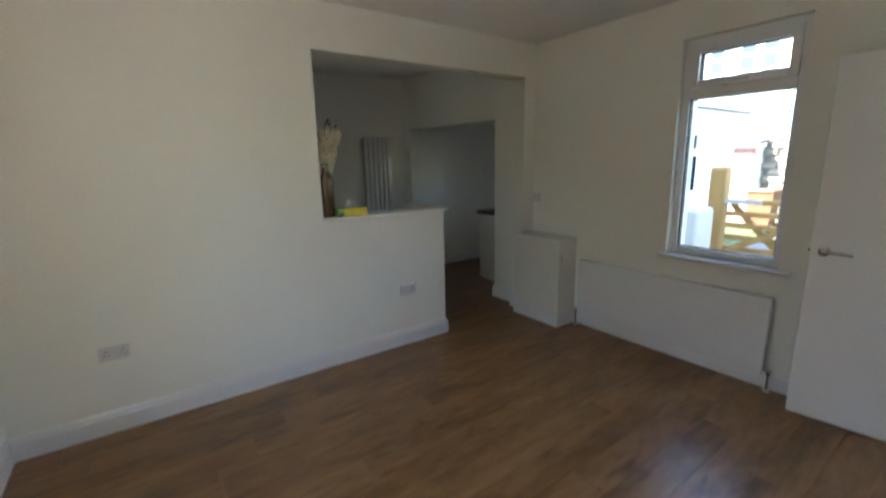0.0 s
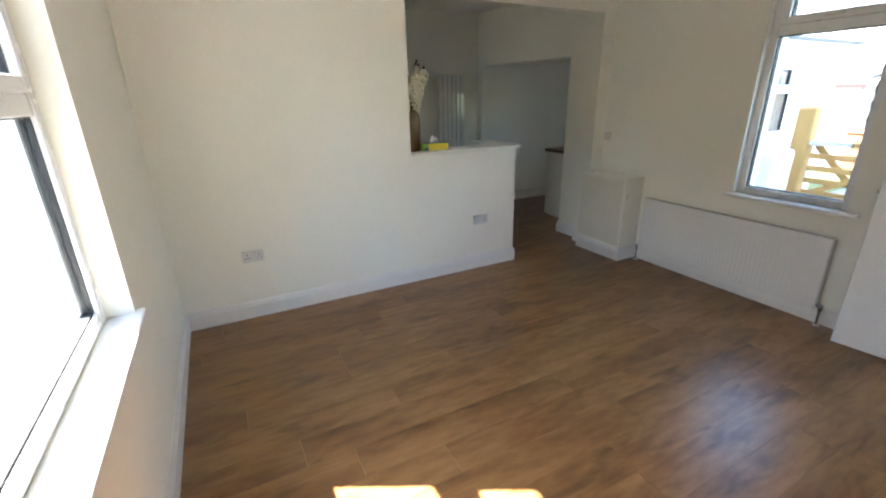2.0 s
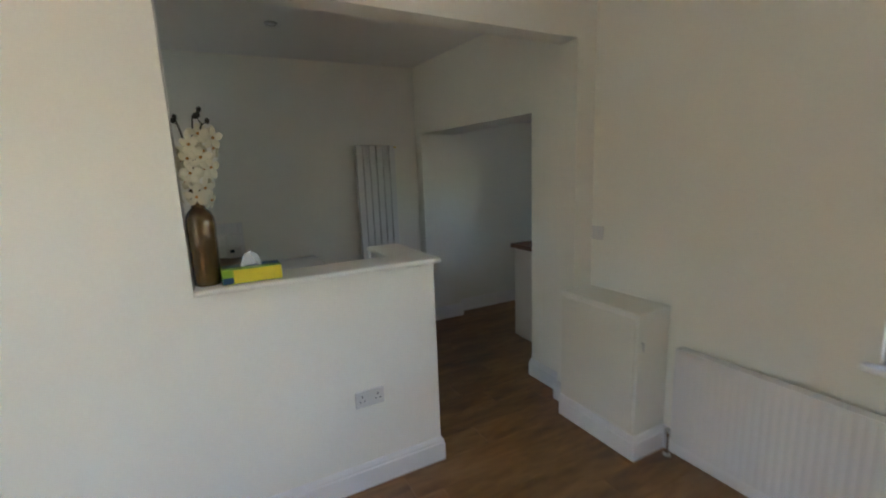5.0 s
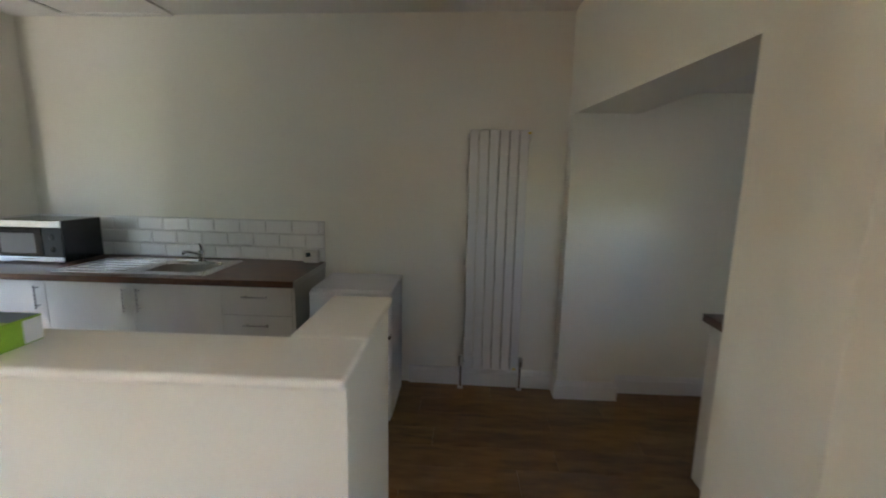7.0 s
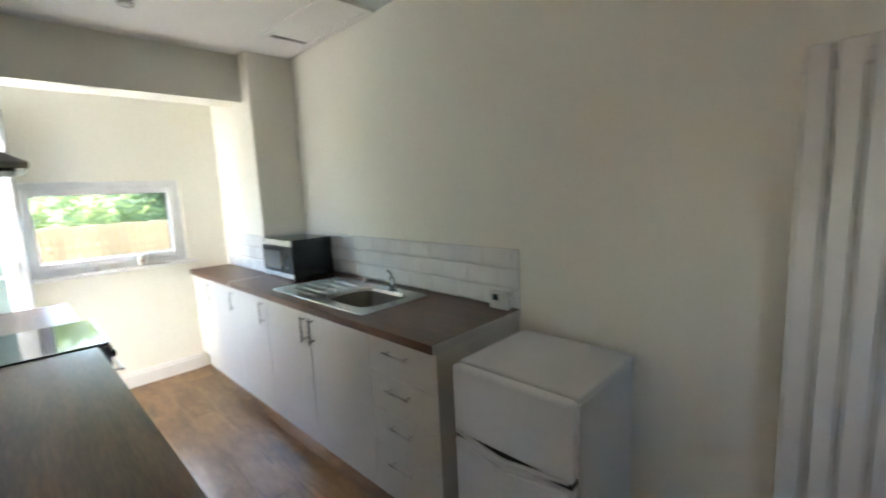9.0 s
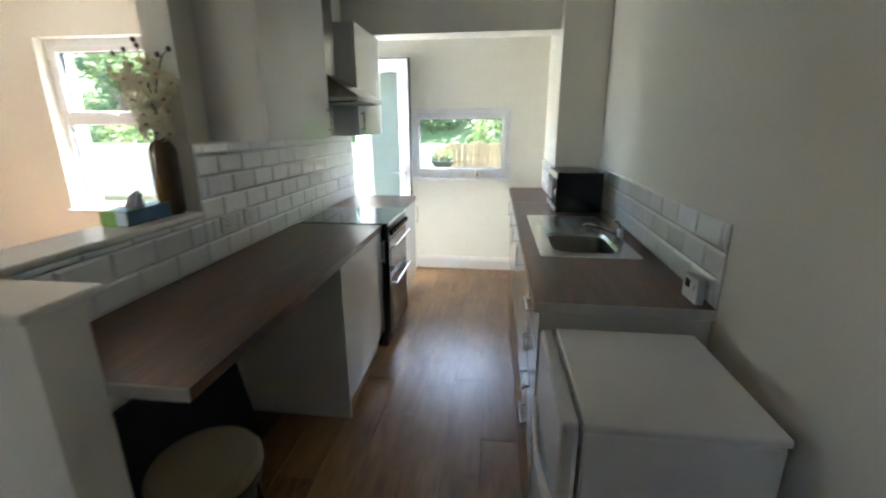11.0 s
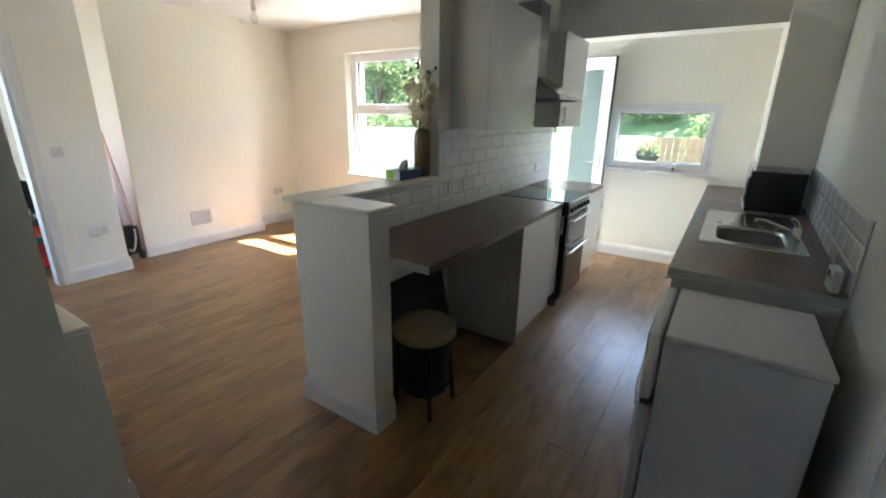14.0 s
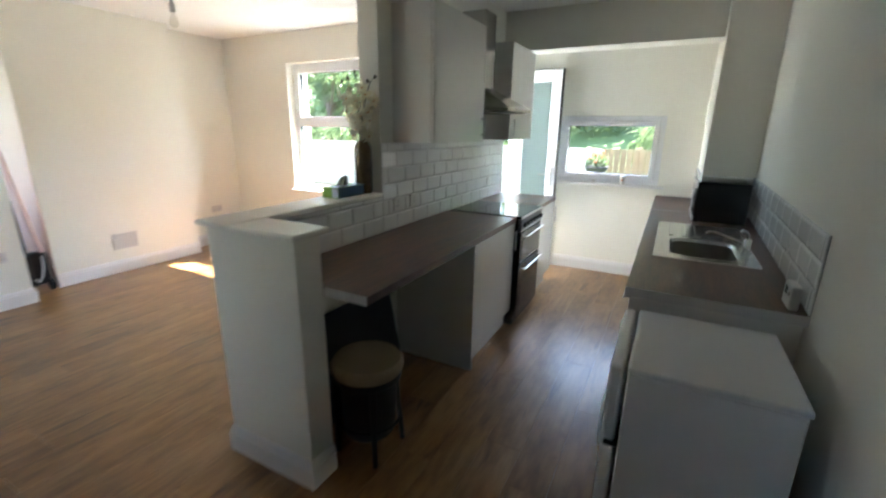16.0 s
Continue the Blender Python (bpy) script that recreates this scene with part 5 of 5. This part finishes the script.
# faded red shed with a slate roof
o = thing("garden_shed", (12.9, 5.2, -0.12), "pale garden shed with a faded red door", "shed")
part("wall", boxes((11.9, 13.8, 3.90, 6.6, -0.2, 1.74)), RENDER, o)
t = bmesh.new()
box(t, 11.865, 11.899, 4.0, 4.95, -0.1, 1.6, bevel=0.004)
part("door", t, PINKDOOR, o, "faded red door")
for r in ((3.93, 3.995, -0.1, 1.67), (4.955, 5.02, -0.1, 1.67), (3.995, 4.955, 1.605, 1.67)):
    part("door_frame", boxes((11.85, 11.8995, r[0], r[1], r[2], r[3])), FADEDRED, o, "faded red door frame")
t = bmesh.new()
lo = [t.verts.new(p) for p in ((11.7, 3.8, 1.76), (13.9, 3.8, 2.0), (13.9, 6.7, 2.0), (11.7, 6.7, 1.76))]
hi = [t.verts.new(v.co + Vector((0, 0, 0.08))) for v in lo]
t.faces.new(lo)
t.faces.new(hi)
bridge(t, lo, hi)
part("roof", t, SLATE, o)

# telegraph pole with a satellite dish behind
o = thing("telegraph_pole", (11.6, 2.66, -0.12), "weathered wooden telegraph pole", "pole")
part("pole", rods(((11.6, 2.66, -0.3), (11.6, 2.95, 8.0), 0.15, 0.12)), POLE, o, smooth=True)
o = thing("telegraph_pole", (14.2, 4.02, -0.12), "slim pale leaning pole behind the stone wall", "pole")
part("pole", rods(((14.2, 4.02, -0.3), (14.2, 3.66, 8.0), 0.075, 0.06)), POLE, o, smooth=True)
o = thing("street_house", (19, 8, -0.12), "white rendered terraced house across the lane", "house")
part("wall", boxes((17, 23, 4.88, 14, -0.2, 7.2)), HOUSEWALL, o)
t = bmesh.new()
box(t, 16.8, 23.2, 4.75, 14.2, 7.2, 7.45)
part("roof", t, SLATE, o)
for y, wd_ in ((5.35, 0.45), (5.95, 0.5), (6.9, 0.5), (7.8, 0.5), (9.2, 0.5)):
    wd = part("window", boxes((16.93, 16.998, y, y + wd_, 4.25, 5.35)), UPVC, o)
    for z0, z1 in ((4.31, 4.76), (4.84, 5.29)):
        part("pane", boxes((16.92, 16.929, y + 0.05, y + wd_ - 0.05, z0, z1)), DARKGLASS, wd)
o = thing("street_house", (19, -2, -0.12), "pale blue rendered terraced house across the lane", "house")
part("wall", boxes((17.05, 23, -9, 4.86, -0.2, 6.6)), PALEBLUE, o)
part("roof", boxes((17.1, 23.2, -9.2, 4.73, 6.6, 6.85)), SLATE, o)
for y in (2.6, 0.1, -2.4):
    for z in (0.75, 2.95):
        wd = part("window", boxes((16.98, 17.048, y, y + 1.1, z, z + 1.4)), UPVC, o)
        for k in (0, 1):
            part("pane", boxes((16.97, 16.979, y + 0.08 + k * 0.5, y + 0.48 + k * 0.5, z + 0.1, z + 1.3)), DARKGLASS, wd)
t = bmesh.new()
lathe(t, [(0.02, 0.06), (0.18, 0.0), (0.30, -0.08), (0.30, -0.1)], (16.97, 4.22, 2.7), axis="X")
solid("satellite_dish", t, MATTBLACK, "dark satellite dish on the house wall", "dish", smooth=True)

# ---- pieces: stones, tiles, planks ----
rng = random.Random(9)
o = thing("stone_wall", (12.5, -2, -0.12), "rubble stone garden wall across the lane", "wall", kind="structure")
part("core", boxes((12.35, 12.6, -7.9, 3.2, -0.2, 1.5), (12.35, 12.6, 3.2, 3.88, -0.2, 2.0)), CONCRETE, o)
stones = []
for k in range(6):
    bm = bmesh.new()
    box(bm, -0.07, 0.07, -0.16, 0.16, -0.075, 0.075, bevel=0.03, seg=1)
    for v in bm.verts:
        v.co += Vector((rng.uniform(-1, 1), rng.uniform(-1, 1), rng.uniform(-1, 1))) * 0.014
    stones.append(finish("stone", bm, STONE))
for r_ in range(13):
    for c in range(23):
        y = 3.74 - c * 0.335 - (r_ % 2) * 0.16 + rng.uniform(-0.03, 0.03)
        if r_ > 9 and y < 3.2:
            continue
        ob = new("stone", stones[rng.randrange(6)])
        ob.parent = o
        ob.location = (-0.17 + rng.uniform(-0.02, 0.02), y + 2.0, 0.12 + r_ * 0.158)
        ob.rotation_euler.x = rng.uniform(-0.08, 0.08)
for k in range(6):
    t = bmesh.new()
    box(t, 12.28, 12.62, 2.2 + k * 0.165, 2.355 + k * 0.165, 1.501, 1.56, bevel=0.012)
    part("coping_tile", t, TERRACOTTA, o, "terracotta coping tile")

TW, TH = 0.2, 0.1


def tile_mesh(w, h, ny):
    """A metro tile lying in the xz plane, facing ny, with a wide sloped bevel."""
    bm = bmesh.new()
    g, i, d1, d2 = 0.001, 0.012, 0.004, 0.009
    a = [bm.verts.new(p) for p in ((g, 0, g), (w - g, 0, g), (w - g, 0, h - g), (g, 0, h - g))]
    b = [bm.verts.new((v.co.x, ny * d1, v.co.z)) for v in a]
    i = min(i, w * 0.3, h * 0.3)
    c = [bm.verts.new(p) for p in ((i, ny * d2, i), (w - i, ny * d2, i), (w - i, ny * d2, h - i), (i, ny * d2, h - i))]
    bm.faces.new(a)
    bridge(bm, a, b)
    bridge(bm, b, c)
    bm.faces.new(c)
    return finish("tile", bm, TILE)


TILES = {}


def tiled(name, at, ny, x0, x1, z0, z1, skip=(), label="white bevelled metro tiles laid in brick bond"):
    o = thing(name, (x0, at, z0), label, "tiles", kind="structure")
    yb = sorted((at + ny * 0.0004, at + ny * 0.003))
    part("grout", boxes((x0, x1, yb[0], yb[1], z0, z1)), GROUT, o)
    row = 0
    z = z0
    while z < z1 - 0.01:
        hh = min(TH, z1 - z)
        x = x0 - (TW / 2 if row % 2 else 0)
        while x < x1 - 0.004:
            a, b = max(x, x0), min(x + TW, x1)
            key = (round(b - a, 3), round(hh, 3), ny)
            if b - a > 0.01 and not any(s[0] < (a + b) / 2 < s[1] and s[2] < z + hh / 2 < s[3] for s in skip):
                if key not in TILES:
                    TILES[key] = tile_mesh(*key)
                ob = new("tile", TILES[key])
                ob.parent = o
                ob.location = (a - x0, ny * 0.003, z - z0)
            x += TW
        z += TH
        row += 1
    return o


o = tiled("splashback_north", 5.17, -1, -1.02, 1.22, 0.91, 1.21)
o.rotation_euler.z = math.atan2(-0.15, 4.35)
tiled("splashback_extension", 4.81, -1, -1.86, -1.02, 0.91, 1.21)
tiled("splashback_south", 2.99, 1, -1.25, 0.91, 0.904, 1.459)
tiled("splashback_half_wall", 2.99, 1, 0.91, 1.85, 0.904, 1.129)
# tiles on the side of the pier
o = thing("splashback_pier", (-1.02, 4.81, 0.91), "white bevelled metro tiles on the pier", "tiles", kind="structure", local=True)
o.rotation_euler.z = radians(90)
part("grout", boxes((0.0, 0.348, -0.003, -0.0004, 0, 0.30)), GROUT, o)
for r_ in range(3):
    for a, b in (((0, 0.1), (0.1, 0.3), (0.3, 0.348)) if r_ % 2 else ((0, 0.2), (0.2, 0.348))):
        key = (round(b - a, 3), 0.1, -1)
        if key not in TILES:
            TILES[key] = tile_mesh(*key)
        ob = new("tile", TILES[key])
        ob.parent = o
        ob.location = (a, -0.003, r_ * 0.1)
socket("y", 3.0, 1, 0.76, 1.065, False)
socket("y", 3.0, 1, 0.56, 1.065, False)
socket("y", 3.0, 1, -0.85, 1.065, False)

# floor: planks over a dark base
floor = thing("floor", (0, 0, -0.008), "brown oak-effect plank floor with a satin sheen", "floor", kind="structure")
part("base", boxes((-1.17, 3.43, -1.02, 2.86, -0.15, -0.0085), (-1.9, 8.0, 2.86, 5.1, -0.15, -0.0085), (1.25, 3.45, -2.6, -1.02, -0.15, -0.0085)), SUBFLOOR, floor)
PW, PL = 0.183, 1.22
PLANKS = {}
rng = random.Random(21)


def plank(x0, x1, y0):
    key = round(x1 - x0, 3)
    if key not in PLANKS:
        bm = bmesh.new()
        g, e = 0.0003, 0.0006
        a = [bm.verts.new(p) for p in ((g, g, 0), (key - g, g, 0), (key - g, PW - g, 0), (g, PW - g, 0))]
        b = [bm.verts.new((v.co.x, v.co.y, 0.0065)) for v in a]
        c = [bm.verts.new(p) for p in ((g + e, g + e, 0.008), (key - g - e, g + e, 0.008), (key - g - e, PW - g - e, 0.008), (g + e, PW - g - e, 0.008))]
        bm.faces.new(a)
        bridge(bm, a, b)
        bridge(bm, b, c)
        bm.faces.new(c)
        PLANKS[key] = finish("plank", bm, PLANK)
    ob = new("plank", PLANKS[key])
    ob.parent = floor
    ob.location = (x0, y0, 0)


y = -1.02
while y < 5.12:
    lo, hi = (-0.95, 3.2) if y < 2.80 else (-1.89, 6.2)
    x = lo - round(rng.uniform(0.05, 1.1), 2)
    while x < hi:
        a, b = max(x, lo), min(x + PL, hi)
        if b - a > 0.02:
            plank(a, b, y)
        x += PL
    y += PW
